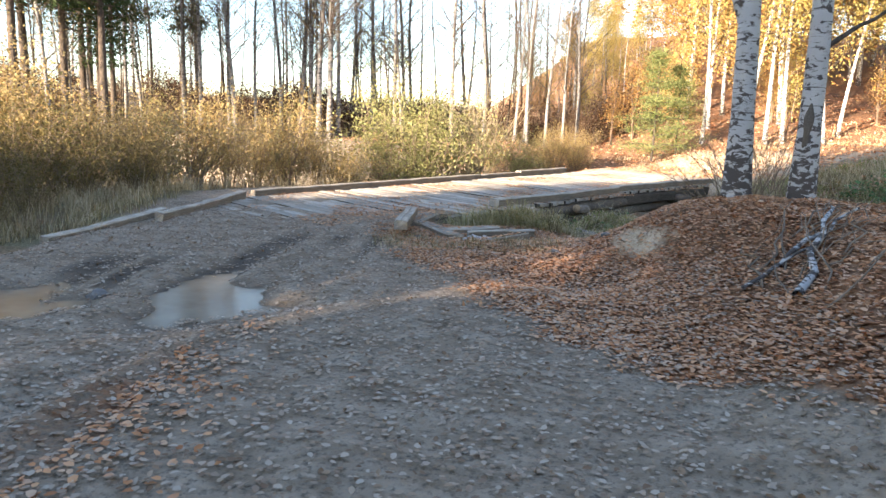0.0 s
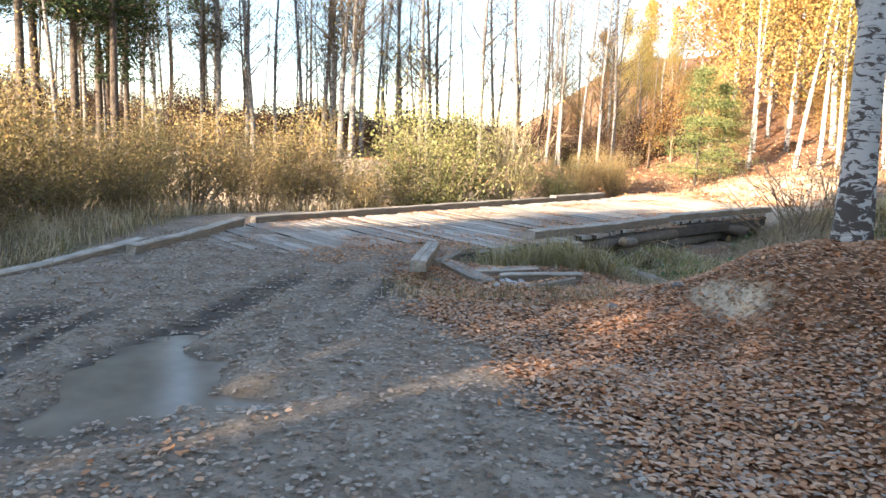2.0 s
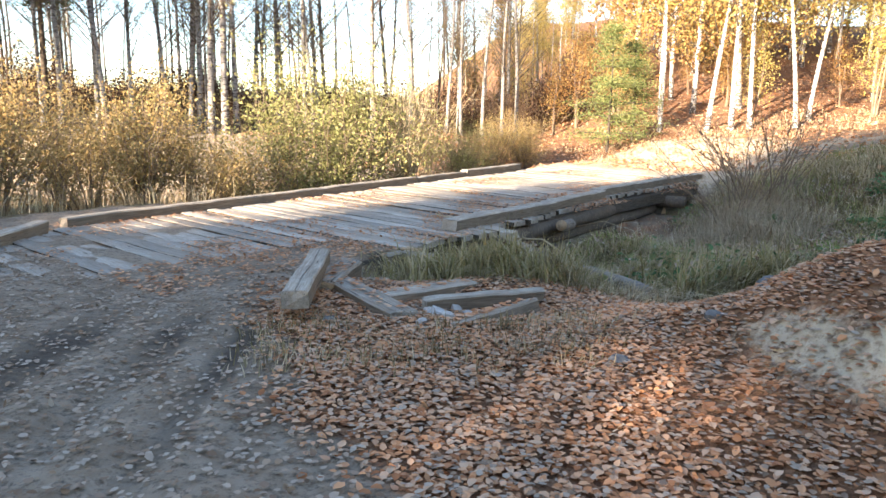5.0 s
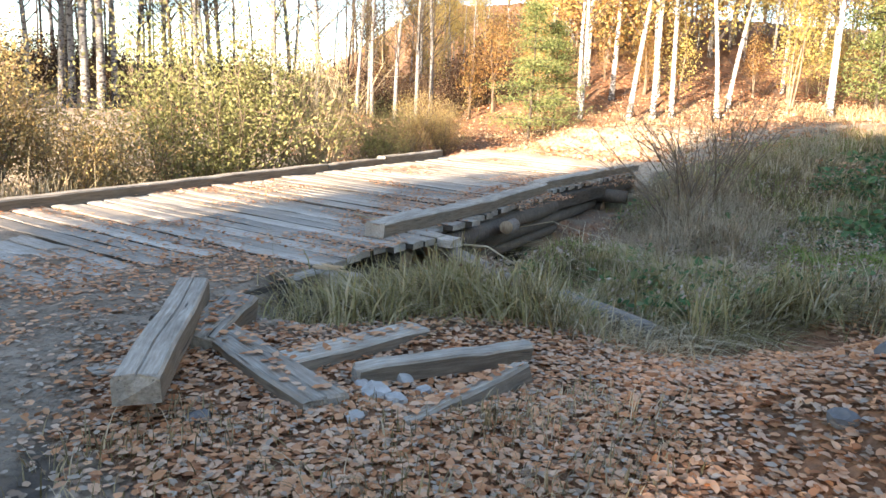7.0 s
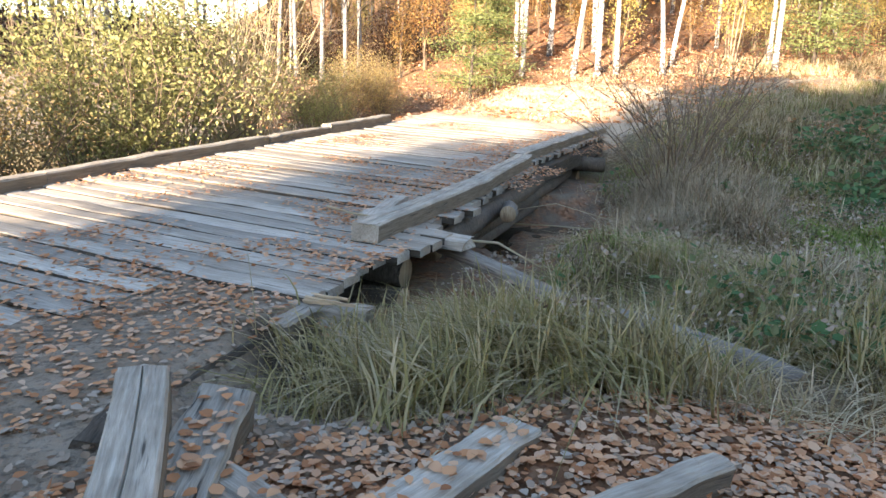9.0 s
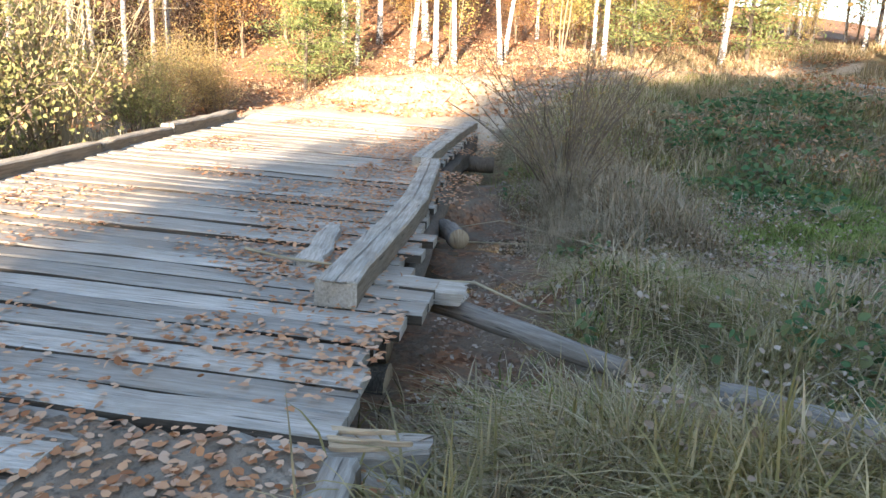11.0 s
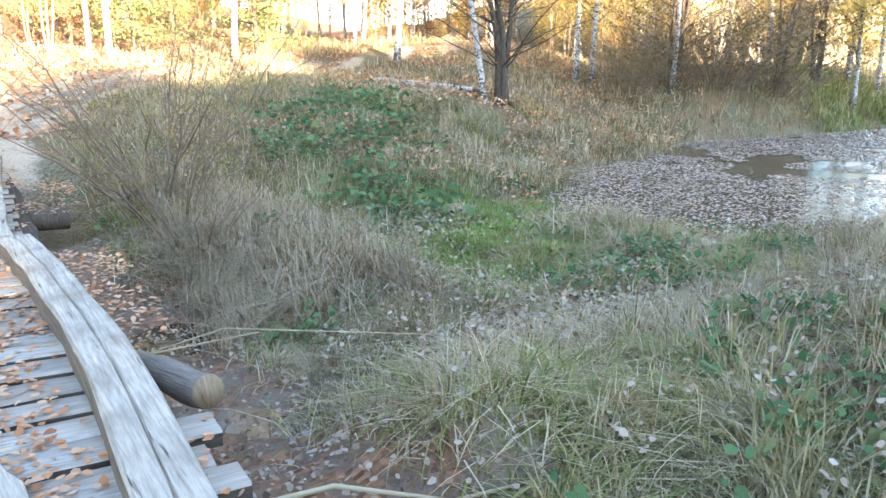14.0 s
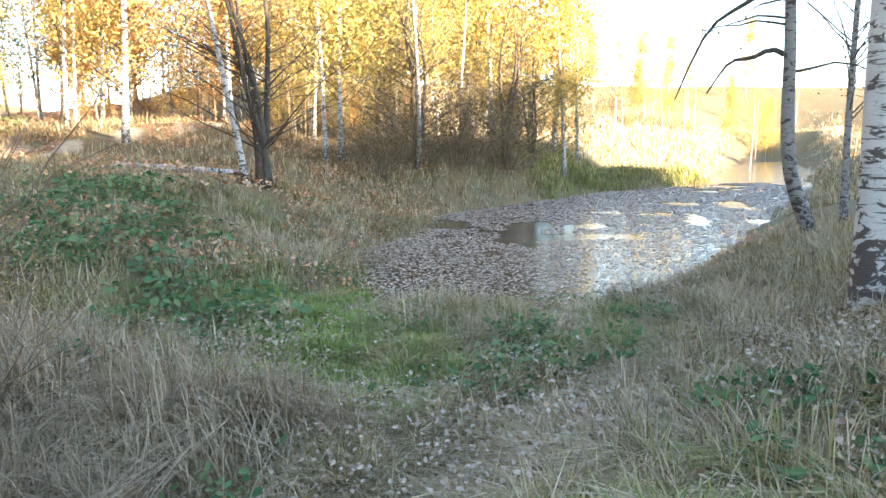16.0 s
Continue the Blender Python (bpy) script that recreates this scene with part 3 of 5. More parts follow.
def timber(name, length, w, h, mat, rng, rough=0.012, bend=0.0, segs=8, split=False, side=None):
    """A squared timber along y from 0, its top at z = 0, with worn uneven edges."""
    bm = bmesh.new()
    rings = []
    prof = [(-0.5, -1), (0.5, -1), (0.5, -0.12), (0.44, 0), (0.03, 0), (0.0, -0.10 if split else -0.006), (-0.03, 0), (-0.44, 0), (-0.5, -0.12)]
    for i in range(segs + 1):
        f = i / segs
        dx = bend * math.sin(f * math.pi) + rng.uniform(-rough, rough)
        dz = rng.uniform(-rough, rough) * 0.7
        ww = w * (1 + rng.uniform(-0.05, 0.05))
        rings.append([bm.verts.new((px * ww + dx + rng.uniform(-1, 1) * rough * 0.3, f * length + (rng.uniform(-1, 1) * rough * 2 if i in (0, segs) else 0), pz * h + dz)) for px, pz in prof])
    k = len(prof)
    for a, b in zip(rings, rings[1:]):
        for i in range(k):
            fc = bm.faces.new((a[i], a[(i + 1) % k], b[(i + 1) % k], b[i]))
            # both sides and the bottom take the darker, shade-toned wood
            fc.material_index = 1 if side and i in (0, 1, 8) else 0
    bm.faces.new(rings[0][::-1])
    bm.faces.new(rings[-1])
    bmesh.ops.recalc_face_normals(bm, faces=bm.faces)
    me = bpy.data.meshes.new(name)
    bm.to_mesh(me)
    bm.free()
    me.materials.append(mat)
    if side:
        me.materials.append(side)
    return me


def log_mesh(name, length, r0, r1, mat, rng, sag=0.0, cap=CUT_WOOD):
    """A round log along z from 0, with cut ends."""
    n = 9
    f = np.linspace(0, 1, n)
    pts = np.stack([sag * np.sin(f * np.pi) + rng.normal(0, r0 * 0.06, n), rng.normal(0, r0 * 0.06, n), f * length], 1)
    V, F = tubes([(pts, r0 + (r1 - r0) * f + rng.normal(0, r0 * 0.03, n))], 12)
    V = np.concatenate([V, pts[:1], pts[-1:]])
    a = np.arange(12)
    c0, c1 = len(V) - 2, len(V) - 1
    t0 = np.stack([np.full(12, c0), (a + 1) % 12, a], 1)
    t1 = np.stack([np.full(12, c1), (n - 1) * 12 + a, (n - 1) * 12 + (a + 1) % 12], 1)
    me = mesh_np(name, V, [F, t0, t1], mat, True)
    me.materials.append(cap)
    me.polygons.foreach_set("material_index", np.concatenate([np.zeros(len(F)), np.ones(24)]).astype(np.int32))
    return me


def along(p, q, roll=0.0, axis="Y"):
    """A pose at p whose axis looks at q."""
    m = (Vector(q) - Vector(p)).to_track_quat(axis, "Z" if axis == "Y" else "Y").to_matrix().to_4x4()
    turn = pose(0, 0, 0, 0, roll, 0) if axis == "Y" else pose(0, 0, 0, 0, 0, roll)
    return Matrix.Translation(p) @ m @ turn


def bp(u, v, z):
    x, y = xy(u, v)
    return (x, y, z)


prng = random.Random(5)
bridge = thing("wooden_bridge", "old grey timber bridge with worn plank deck over a stream", "bridge")
plank_meshes = []
for i in range(8):
    w = 0.206 + 0.010 * (i % 3)
    bm = bmesh.new()
    n, L = 10, 1.0
    rows = []
    for a in range(n + 1):
        f = a / n
        dz = prng.uniform(-0.007, 0.007)
        rows.append([bm.verts.new((f * L, y * w + prng.uniform(-0.006, 0.006), z + dz)) for y, z in ((-0.5, -0.075), (-0.5, -0.012), (-0.43, 0.0), (0.0, 0.004 - 0.006 * (i % 2)), (0.43, 0.0), (0.5, -0.012), (0.5, -0.075))])
    for a, b in zip(rows, rows[1:]):
        for c in range(7):
            # side and bottom faces get the painted gap shade
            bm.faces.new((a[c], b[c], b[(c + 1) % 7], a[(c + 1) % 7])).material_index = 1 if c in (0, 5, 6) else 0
    bm.faces.new(rows[0])
    bm.faces.new(rows[-1][::-1])
    bmesh.ops.recalc_face_normals(bm, faces=bm.faces)
    me = bpy.data.meshes.new("deck_plank")
    bm.to_mesh(me)
    bm.free()
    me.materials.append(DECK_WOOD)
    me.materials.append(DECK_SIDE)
    plank_meshes.append(me)

for u0, u1, dz in ((1.6, 6.2, -0.10), (6.3, 12.0, -0.11)):
    c0, c1 = 0.45 + 0.055 * (u0 - 0.45) - 0.12, 0.80
    a, b = bp(u0, c0, deck_z(u0, c0) + dz), bp(u1, c1 - (0.12 if u1 < 7 else 0.02), deck_z(u1, c1) + dz)
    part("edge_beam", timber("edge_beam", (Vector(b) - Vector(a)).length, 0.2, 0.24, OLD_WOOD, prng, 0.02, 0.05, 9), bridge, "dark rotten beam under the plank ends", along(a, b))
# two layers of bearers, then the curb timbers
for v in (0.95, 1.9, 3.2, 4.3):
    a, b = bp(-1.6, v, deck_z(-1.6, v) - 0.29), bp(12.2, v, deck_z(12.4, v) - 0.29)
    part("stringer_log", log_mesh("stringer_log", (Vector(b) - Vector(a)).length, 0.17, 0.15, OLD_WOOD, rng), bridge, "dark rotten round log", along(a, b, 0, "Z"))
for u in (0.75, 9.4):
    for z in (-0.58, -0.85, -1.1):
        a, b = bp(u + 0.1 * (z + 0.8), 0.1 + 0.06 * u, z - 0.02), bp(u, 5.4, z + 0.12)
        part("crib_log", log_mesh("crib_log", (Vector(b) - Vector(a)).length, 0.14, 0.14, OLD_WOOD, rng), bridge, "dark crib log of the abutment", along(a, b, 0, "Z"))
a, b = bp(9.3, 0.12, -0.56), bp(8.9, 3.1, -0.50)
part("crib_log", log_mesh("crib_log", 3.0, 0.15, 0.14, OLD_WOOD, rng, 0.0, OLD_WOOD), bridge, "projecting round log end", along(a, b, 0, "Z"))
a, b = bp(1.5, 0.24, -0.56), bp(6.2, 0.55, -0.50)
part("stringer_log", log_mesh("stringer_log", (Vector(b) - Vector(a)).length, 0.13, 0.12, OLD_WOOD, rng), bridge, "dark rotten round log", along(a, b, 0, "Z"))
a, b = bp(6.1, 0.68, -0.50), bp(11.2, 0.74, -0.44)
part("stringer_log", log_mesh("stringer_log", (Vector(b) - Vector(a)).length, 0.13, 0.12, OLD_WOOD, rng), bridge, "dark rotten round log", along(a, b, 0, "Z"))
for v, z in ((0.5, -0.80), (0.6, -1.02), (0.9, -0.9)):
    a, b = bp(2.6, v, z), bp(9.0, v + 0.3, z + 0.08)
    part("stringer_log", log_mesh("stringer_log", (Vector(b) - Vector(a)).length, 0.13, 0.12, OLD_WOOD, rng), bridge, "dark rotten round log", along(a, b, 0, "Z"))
CURB_TOP = 0.165
for (u0, v0, u1, v1, w, h, bend) in ((0.56, 0.45, 6.05, 0.76, 0.255, 0.165, 0.13), (6.1, 0.90, 12.2, 0.84, 0.25, 0.165, -0.04)):
    a, b = bp(u0, v0, deck_z(u0, v0) + CURB_TOP), bp(u1, v1, deck_z(u1, v1) + CURB_TOP)
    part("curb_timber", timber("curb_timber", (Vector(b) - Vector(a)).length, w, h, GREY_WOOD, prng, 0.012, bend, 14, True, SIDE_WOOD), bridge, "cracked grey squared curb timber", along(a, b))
for (u0, v0, u1, v1, w, h, lift) in ((-3.2, 4.22, 0.6, 4.55, 0.19, 0.16, 0.135), (0.65, 4.56, 5.0, 4.95, 0.19, 0.16, 0.14), (5.05, 4.96, 7.2, 5.15, 0.19, 0.16, 0.13), (7.22, 5.17, 10.2, 5.46, 0.23, 0.2, 0.18)):
    a, b = bp(u0, v0, deck_z(u0, v0) + lift), bp(u1, v1, deck_z(u1, v1) + lift)
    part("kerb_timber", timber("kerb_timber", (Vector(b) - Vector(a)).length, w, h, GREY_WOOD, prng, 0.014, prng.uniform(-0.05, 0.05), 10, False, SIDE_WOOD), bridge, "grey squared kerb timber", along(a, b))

# kerb timbers that have come away on the approach
for p, q, lab in (((-4.75, 12.2, -0.20), (-4.35, 15.6, -0.10), "long grey kerb timber lying beside the approach"), ((-5.6, 10.3, -0.36), (-4.95, 12.9, -0.19), "weathered kerb timber sunk into the track edge")):
    ob = new("kerb_beam", timber("kerb_beam", (Vector(q) - Vector(p)).length, 0.14, 0.17, GREY_WOOD, prng, 0.015, 0.05, 10, False, SIDE_WOOD))
    ob.matrix_basis = along(p, q, 5)
    tagged(ob, lab, "timber", "loose kerb timbers")

# the heap of squared timbers at the bridge's corner
HEAP = (
    ("grey squared timber lying on top of the heap", (-0.65, 11.44, -0.10), (-0.57, 13.20, -0.07), 0.21, 0.15, 0, True),
    ("split squared timber with leaves, under the heap", (-0.48, 12.40, -0.23), (-0.25, 13.10, -0.17), 0.24, 0.2, 6, False),
    ("broad cracked grey timber strewn with leaves", (-0.45, 12.75, -0.24), (0.23, 11.58, -0.31), 0.27, 0.15, -3, True),
    ("grey timber lying half in the grass", (-0.05, 12.12, -0.31), (0.93, 12.72, -0.31), 0.21, 0.14, 2, False),
    ("narrow grey timber on the stones", (0.42, 11.98, -0.31), (1.52, 12.16, -0.27), 0.11, 0.12, 6, False),
    ("tilted narrow timber sunk in leaves", (0.58, 11.36, -0.36), (1.38, 11.86, -0.29), 0.11, 0.2, -14, False),
    ("flat grey board end sunk in the track", (-1.0, 12.15, -0.34), (-0.7, 12.40, -0.31), 0.16, 0.1, 0, False),
    ("dark rotten beam under the deck edge", (-0.75, 13.05, -0.30), (-0.62, 13.52, -0.33), 0.2, 0.25, 0, False),
    ("short grey timber block at the deck corner", (0.30, 14.60, -0.345), (0.06, 14.33, -0.35), 0.2, 0.2, 3, False),
    ("dark rotten edge timber holding the leafy approach", (0.16, 14.50, -0.37), (-0.60, 13.56, -0.375), 0.17, 0.24, -2, True),
    ("dark rotten lower timber under the approach edge", (0.20, 14.46, -0.62), (-0.55, 13.50, -0.60), 0.2, 0.22, 3, False),
    ("weathered plank leaning out of the deck corner", (0.12, 15.02, -0.34), (0.60, 14.22, -0.56), 0.2, 0.07, 8, True),
)
for lab, p, q, w, h, roll, split in HEAP:
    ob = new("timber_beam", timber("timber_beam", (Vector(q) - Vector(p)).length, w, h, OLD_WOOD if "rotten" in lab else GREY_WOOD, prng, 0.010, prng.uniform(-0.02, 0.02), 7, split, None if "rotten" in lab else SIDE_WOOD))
    ob.matrix_basis = along(p, q, roll)
    tagged(ob, lab, "timber", "heap of timbers")


kk = Mat("pale_rubble", 0.9)
kk.base(kk.ramp(kk.noise(kk.coords(), 9, 6), (0.3, (0.34, 0.32, 0.29)), (0.7, (0.58, 0.56, 0.52))))
kk.bump(kk.noise(kk.coords(), 20, 6), 0.7, 0.015)
RUBBLE = kk.m


def rock(name, r, seed, mat=STONE):
    bm = bmesh.new()
    bmesh.ops.create_icosphere(bm, subdivisions=2, radius=r)
    for v in bm.verts:
        n = noise.noise(v.co * (1.6 / r) + Vector((seed, 0, 0)))
        v.co *= 1 + 0.38 * n
        v.co.z *= 0.62
    me = bpy.data.meshes.new(name)
    bm.to_mesh(me)
    bm.free()
    me.materials.append(mat)
    return me


for i, (x, y, r) in enumerate(((0.52, 11.78, 0.085), (0.60, 11.62, 0.06), (0.70, 12.02, 0.07), (0.78, 11.80, 0.05), (0.36, 11.42, 0.05), (0.92, 11.72, 0.045), (0.46, 11.95, 0.05))):
    ob = new("rubble_piece", rock("rubble_piece", r, 40 + i * 2.3, RUBBLE))
    ob.matrix_basis = pose(x, y, float(ground_z(x, y)) + r * 0.4, 15 * (i % 3), 10, i * 61)
    tagged(ob, "pale broken piece of rubble among the timbers", "rubble", "rubble by the heap")
for i, (x, y, r) in enumerate(((-0.38, 11.55, 0.09), (2.36, 10.53, 0.10), (1.6, 10.3, 0.10), (2.98, 10.9, 0.13), (-3.35, 7.35, 0.14))):
    r *= 0.75
    ob = new("stone", rock("stone", r, i * 3.1))
    ob.matrix_basis = pose(x, y, float(ground_z(x, y)) + r * 0.05, 0, 0, i * 47)
    tagged(ob, "rough grey stone half sunk in leaves", "stone", "stones by the heap")

LEAFY = [(p, q, w) for lab, p, q, w, h, roll, split in HEAP if "lea" in lab or "grass" in lab]

# round logs lying out of the bridge into the grass
for lab, p, q, r0, r1 in (
    ("long grey debarked log sticking out of the bridge", (1.75, 15.95, -0.56), (2.45, 14.2, -0.74), 0.075, 0.068),
    ("grey fallen log lying in the grass", (2.60, 13.66, -0.70), (2.99, 12.35, -0.69), 0.078, 0.072),
    ("cut log with a pale round end beside the bridge", (3.55, 17.62, -0.66), (3.14, 16.80, -0.58), 0.1, 0.1),
):
    ob = new("fallen_log", log_mesh("fallen_log", (Vector(q) - Vector(p)).length, r0, r1, LOG_WOOD, rng, 0.03))
    p, q = (p[0], p[1] + TY, p[2] + TZ), (q[0], q[1] + TY, q[2] + TZ)
    ob.matrix_basis = along(p, q, 0, "Z")
    tagged(ob, lab, "log", "logs by the bridge")
for lab, p, q, w, h, mt in (
    ("broken plank with a splintered pale end", (0.10, 14.10, -0.47), (0.72, 13.84, -0.53), 0.26, 0.12, GREY_WOOD),
    ("splintered board lying on the deck planks", (1.28, 16.12, -0.36), (1.95, 17.0, -0.34), 0.2, 0.07, GREY_WOOD),
    ("projecting grey plank end under the curb", (1.2, 16.05, -0.42), (2.03, 15.28, -0.44), 0.24, 0.1, GREY_WOOD),
):
    me = timber("loose_plank", (Vector(q) - Vector(p)).length, w, h, mt, prng, 0.02, 0.0, 9)
    if "splinter" in lab:
        far = max(v.co.y for v in me.vertices)
        for v in me.vertices:
            v.co.x *= 1 - 0.8 * max(0.0, v.co.y / far - 0.25) ** 1.6
            v.co.y += 0.05 * noise.noise(Vector((v.co.x * 25, 3.0, 0)))
    ob = new("loose_plank", me)
    p, q = (p[0], p[1] + TY, p[2] + TZ), (q[0], q[1] + TY, q[2] + TZ)
    ob.matrix_basis = along(p, q)
    tagged(ob, lab, "plank", "loose planks")

for i, (dx, dy, ln) in enumerate(((0.0, 0.0, 0.34), (0.05, 0.06, 0.26), (-0.02, -0.06, 0.22))):
    me = timber("wood_splinter", ln, 0.035, 0.02, CUT_WOOD, prng, 0.004, 0.01, 5)
    for v in me.vertices:
        v.co.x *= 1 - 0.8 * v.co.y / ln
    ob = new("wood_splinter", me)
    ob.matrix_basis = along((0.34 + dx, 14.72 + dy, -0.325), (0.34 + dx + ln, 14.62 + dy - 0.3 * ln, -0.36 + 0.02 * i))
    tagged(ob, "pale splinter torn from the broken plank", "splinter", "splinters")
for pts, r in ((((2.3, 16.35, -0.72), (2.6, 15.85, -0.66), (2.8, 15.35, -0.78), (3.0, 15.0, -0.74)), 0.016), (((3.4, 18.3, -0.9), (4.0, 17.2, -0.55), (4.7, 15.9, -0.72)), 0.007), (((1.0, 16.6, -0.36), (1.15, 16.2, -0.355), (1.45, 15.75, -0.35)), 0.014), (((3.9, 19.2, -1.2), (4.6, 18.3, -1.1), (5.2, 17.6, -1.05)), 0.012), (((8.6, 14.9, -0.9), (8.3, 14.5, -0.4), (8.0, 14.3, -0.2)), 0.006)):
    n = len(pts)
    V, F = tubes([(np.array(pts) + np.array([0, TY, TZ]), np.linspace(r, r * 0.5, n))], 6)
    tagged(new("fallen_branch", mesh_np("fallen_branch", V, [F], PALE_TWIG, True)), "thin pale dead branch lying by the bridge", "branch", "fallen branches")

# ---- trees ----


def trunk_line(rng, h, sway, lean=(0, 0), n=14):
    f = np.linspace(0, 1, n)
    ph = rng.uniform(0, 6.28, 4)
    x = lean[0] * h * f + sway * (np.sin(f * 4 + ph[0]) - np.sin(ph[0])) + 0.4 * sway * np.sin(f * 9 + ph[1]) * f
    y = lean[1] * h * f + sway * (np.sin(f * 4 + ph[2]) - np.sin(ph[2])) + 0.4 * sway * np.sin(f * 9 + ph[3]) * f
    return np.stack([x, y, f * h], 1)


def tree_kind(seed, h, r, bark, leafm, n_leaf, first=0.3, limb=0.22, up=0.9, leaf=0.09, sway=0.12, lean=(0, 0), n_limb=34, stems=1, spread=0.5, clump=0.28, flare=1.35, droop=0.0, limb_mat=None, bow=(0, 0)):
    """trunk, limbs and crown meshes of a broadleaved tree."""
    rg = np.random.default_rng(seed)
    trunks, limbs, tips = [], [], []
    for s in range(stems):
        ln = np.array(lean) + (rg.normal(0, 0.05, 2) if stems > 1 else 0)
        hh = h * (1 if s == 0 else rg.uniform(0.7, 1.0))
        line = trunk_line(rg, hh, sway, ln, 14 if bow == (0, 0) else 30)
        if stems > 1:
            a = s * 6.28 / stems
            line[:, :2] += np.array([math.cos(a), math.sin(a)]) * r * 1.6
        f = np.linspace(0, 1, len(line))
        rad = r * (1 - f) ** 0.8 * (1 + (flare - 1) * np.exp(-f * h / 0.25)) + 0.006
        line[0, 2] -= 0.25
        line[:, :2] += np.outer(np.exp(-(f * hh / 1.1) ** 1.5), bow)
        trunks.append((line, rad))
        for i in range(n_limb // stems):
            g = first + (1 - first) * rg.uniform(0, 1) ** 0.9
            p = np.array([np.interp(g, f, line[:, c]) for c in range(3)])
            L = h * limb * (1.15 - g) * rg.uniform(0.55, 1.3)
            a = rg.uniform(0, 6.28)
            k = 6
            t = np.linspace(0, 1, k)
            out = L * t
            pts = p + np.stack([np.cos(a) * out + rg.normal(0, 0.04 * L, k) * t, np.sin(a) * out + rg.normal(0, 0.04 * L, k) * t, L * up * t - droop * L * t ** 2 + rg.normal(0, 0.03 * L, k) * t], 1)
            r0 = max(0.008, r * (1 - g) * 0.32)
            limbs.append((pts, r0 * (1 - 0.8 * t)))
            for j in range(5):
                q = pts[rg.integers(1, k)]
                d = rg.normal(0, 1, 3)
                d[2] = abs(d[2]) * 0.5 - droop * 0.8
                e = q + d / np.linalg.norm(d) * L * rg.uniform(0.2, spread)
                limbs.append((np.stack([q, (q + e) / 2 + rg.normal(0, 0.05 * L, 3), e]), [r0 * 0.35, r0 * 0.22, 0.003]))
                tips += [e, (q + e) / 2]
            tips.append(pts[-1])
    V, F = tubes(trunks, 10)
    trunk = mesh_np("trunk", V, [F], bark, True)
    V, F = tubes(limbs, 4)
    lm = mesh_np("limbs", V, [F], limb_mat or DARK_BARK, True)
    crown = None
    if n_leaf:
        tips = np.array(tips)
        pick = tips[rg.integers(0, len(tips), n_leaf)] + rg.normal(0, clump, (n_leaf, 3))
        V, F = leaves(pick, leaf * rg.uniform(0.7, 1.3, n_leaf), rg)
        crown = mesh_np("crown", V, [F], leafm)
    return trunk, lm, crown


def conifer_kind(seed, h, r, needle, first, spread, n_whorl, n_leaf, leaf=0.16, dead=0):
    rg = np.random.default_rng(seed)
    line = trunk_line(rg, h, 0.05)
    f = np.linspace(0, 1, len(line))
    line[0, 2] -= 0.2
    V, F = tubes([(line, r * (1 - f) ** 0.8 + 0.01)], 9)
    trunk = mesh_np("trunk", V, [F], DARK_BARK, True)
    limbs, pts_all = [], []
    for i in range(n_whorl):
        g = first + (1 - first) * (i + rg.uniform(0, 0.6)) / n_whorl
        for j in range(6):
            a = rg.uniform(0, 6.28)
            L = spread * (1.08 - g) / (1.08 - first) * rg.uniform(0.6, 1.15)
            t = np.linspace(0, 1, 5)
            p = np.array([np.interp(g, f, line[:, c]) for c in range(3)])
            pts = p + np.stack([np.cos(a) * L * t, np.sin(a) * L * t, L * (0.28 * t - 0.25 * t * t) + rg.normal(0, 0.03, 5)], 1)
            limbs.append((pts, 0.02 * (1 - 0.8 * t) + 0.004))
            pts_all.append(pts[1:])
    for i in range(dead):
        g = rg.uniform(0.1, first)
        a, L = rg.uniform(0, 6.28), rg.uniform(0.6, 1.8)
        t = np.linspace(0, 1, 4)
        p = np.array([np.interp(g, f, line[:, c]) for c in range(3)])
        limbs.append((p + np.stack([np.cos(a) * L * t, np.sin(a) * L * t, -0.15 * L * t + rg.normal(0, 0.05, 4)], 1), 0.018 * (1 - 0.8 * t) + 0.003))
    V, F = tubes(limbs, 4)
    lm = mesh_np("limbs", V, [F], DARK_BARK, True)
    P = np.concatenate(pts_all)
    pick = P[rg.integers(0, len(P), n_leaf)] + rg.normal(0, 1, (n_leaf, 3)) * np.array([0.20, 0.20, 0.11]) * (spread / 1.6)
    V, F = leaves(pick, leaf * rg.uniform(0.6, 1.4, n_leaf), rg, 0.2, 0.3)
    return trunk, lm, mesh_np("crown", V, [F], needle)


def plant(name, kind, x, y, label, category="tree", group="", turn=0.0, scale=1.0, tilt=(0, 0), z=None):
    zz = float(ground_z(x, y)) if z is None else z
    e = thing(name, label, category, group, at=pose(x, y, zz, tilt[0], tilt[1], turn) @ Matrix.Diagonal((scale, scale, scale, 1)))
    for nm, me in zip(("trunk", "branchwork", "crown"), kind):
        if me is not None:
            tagged(part(nm, me, e), kind="" if nm == "trunk" else "stuff")
    return e


BARE = [tree_kind(11 + i, 16, 0.11, GREY_BIRCH, DULL, 2600, 0.18, 0.16, 1.0, 0.075, 0.24, n_limb=56, clump=0.3) for i in range(3)]
POLE = [tree_kind(15 + i, 14, 0.06, DARK_BARK, DULL, 1400, 0.2, 0.12, 1.1, 0.07, 0.22, n_limb=40, clump=0.25) for i in range(2)]
THIN = [tree_kind(21 + i, 15, 0.10, BIRCH_BARK, PALE_GOLD, 3000, 0.2, 0.17, 0.9, 0.13, 0.2, n_limb=38, clump=0.4) for i in range(3)]
GOLDEN = [tree_kind(31 + i, 16, 0.13, BIRCH_BARK, (GOLD, PALE_GOLD, ORANGE)[i], 7000, 0.12, 0.17, 0.7, 0.20, 0.25, n_limb=50, clump=0.55) for i in range(3)]
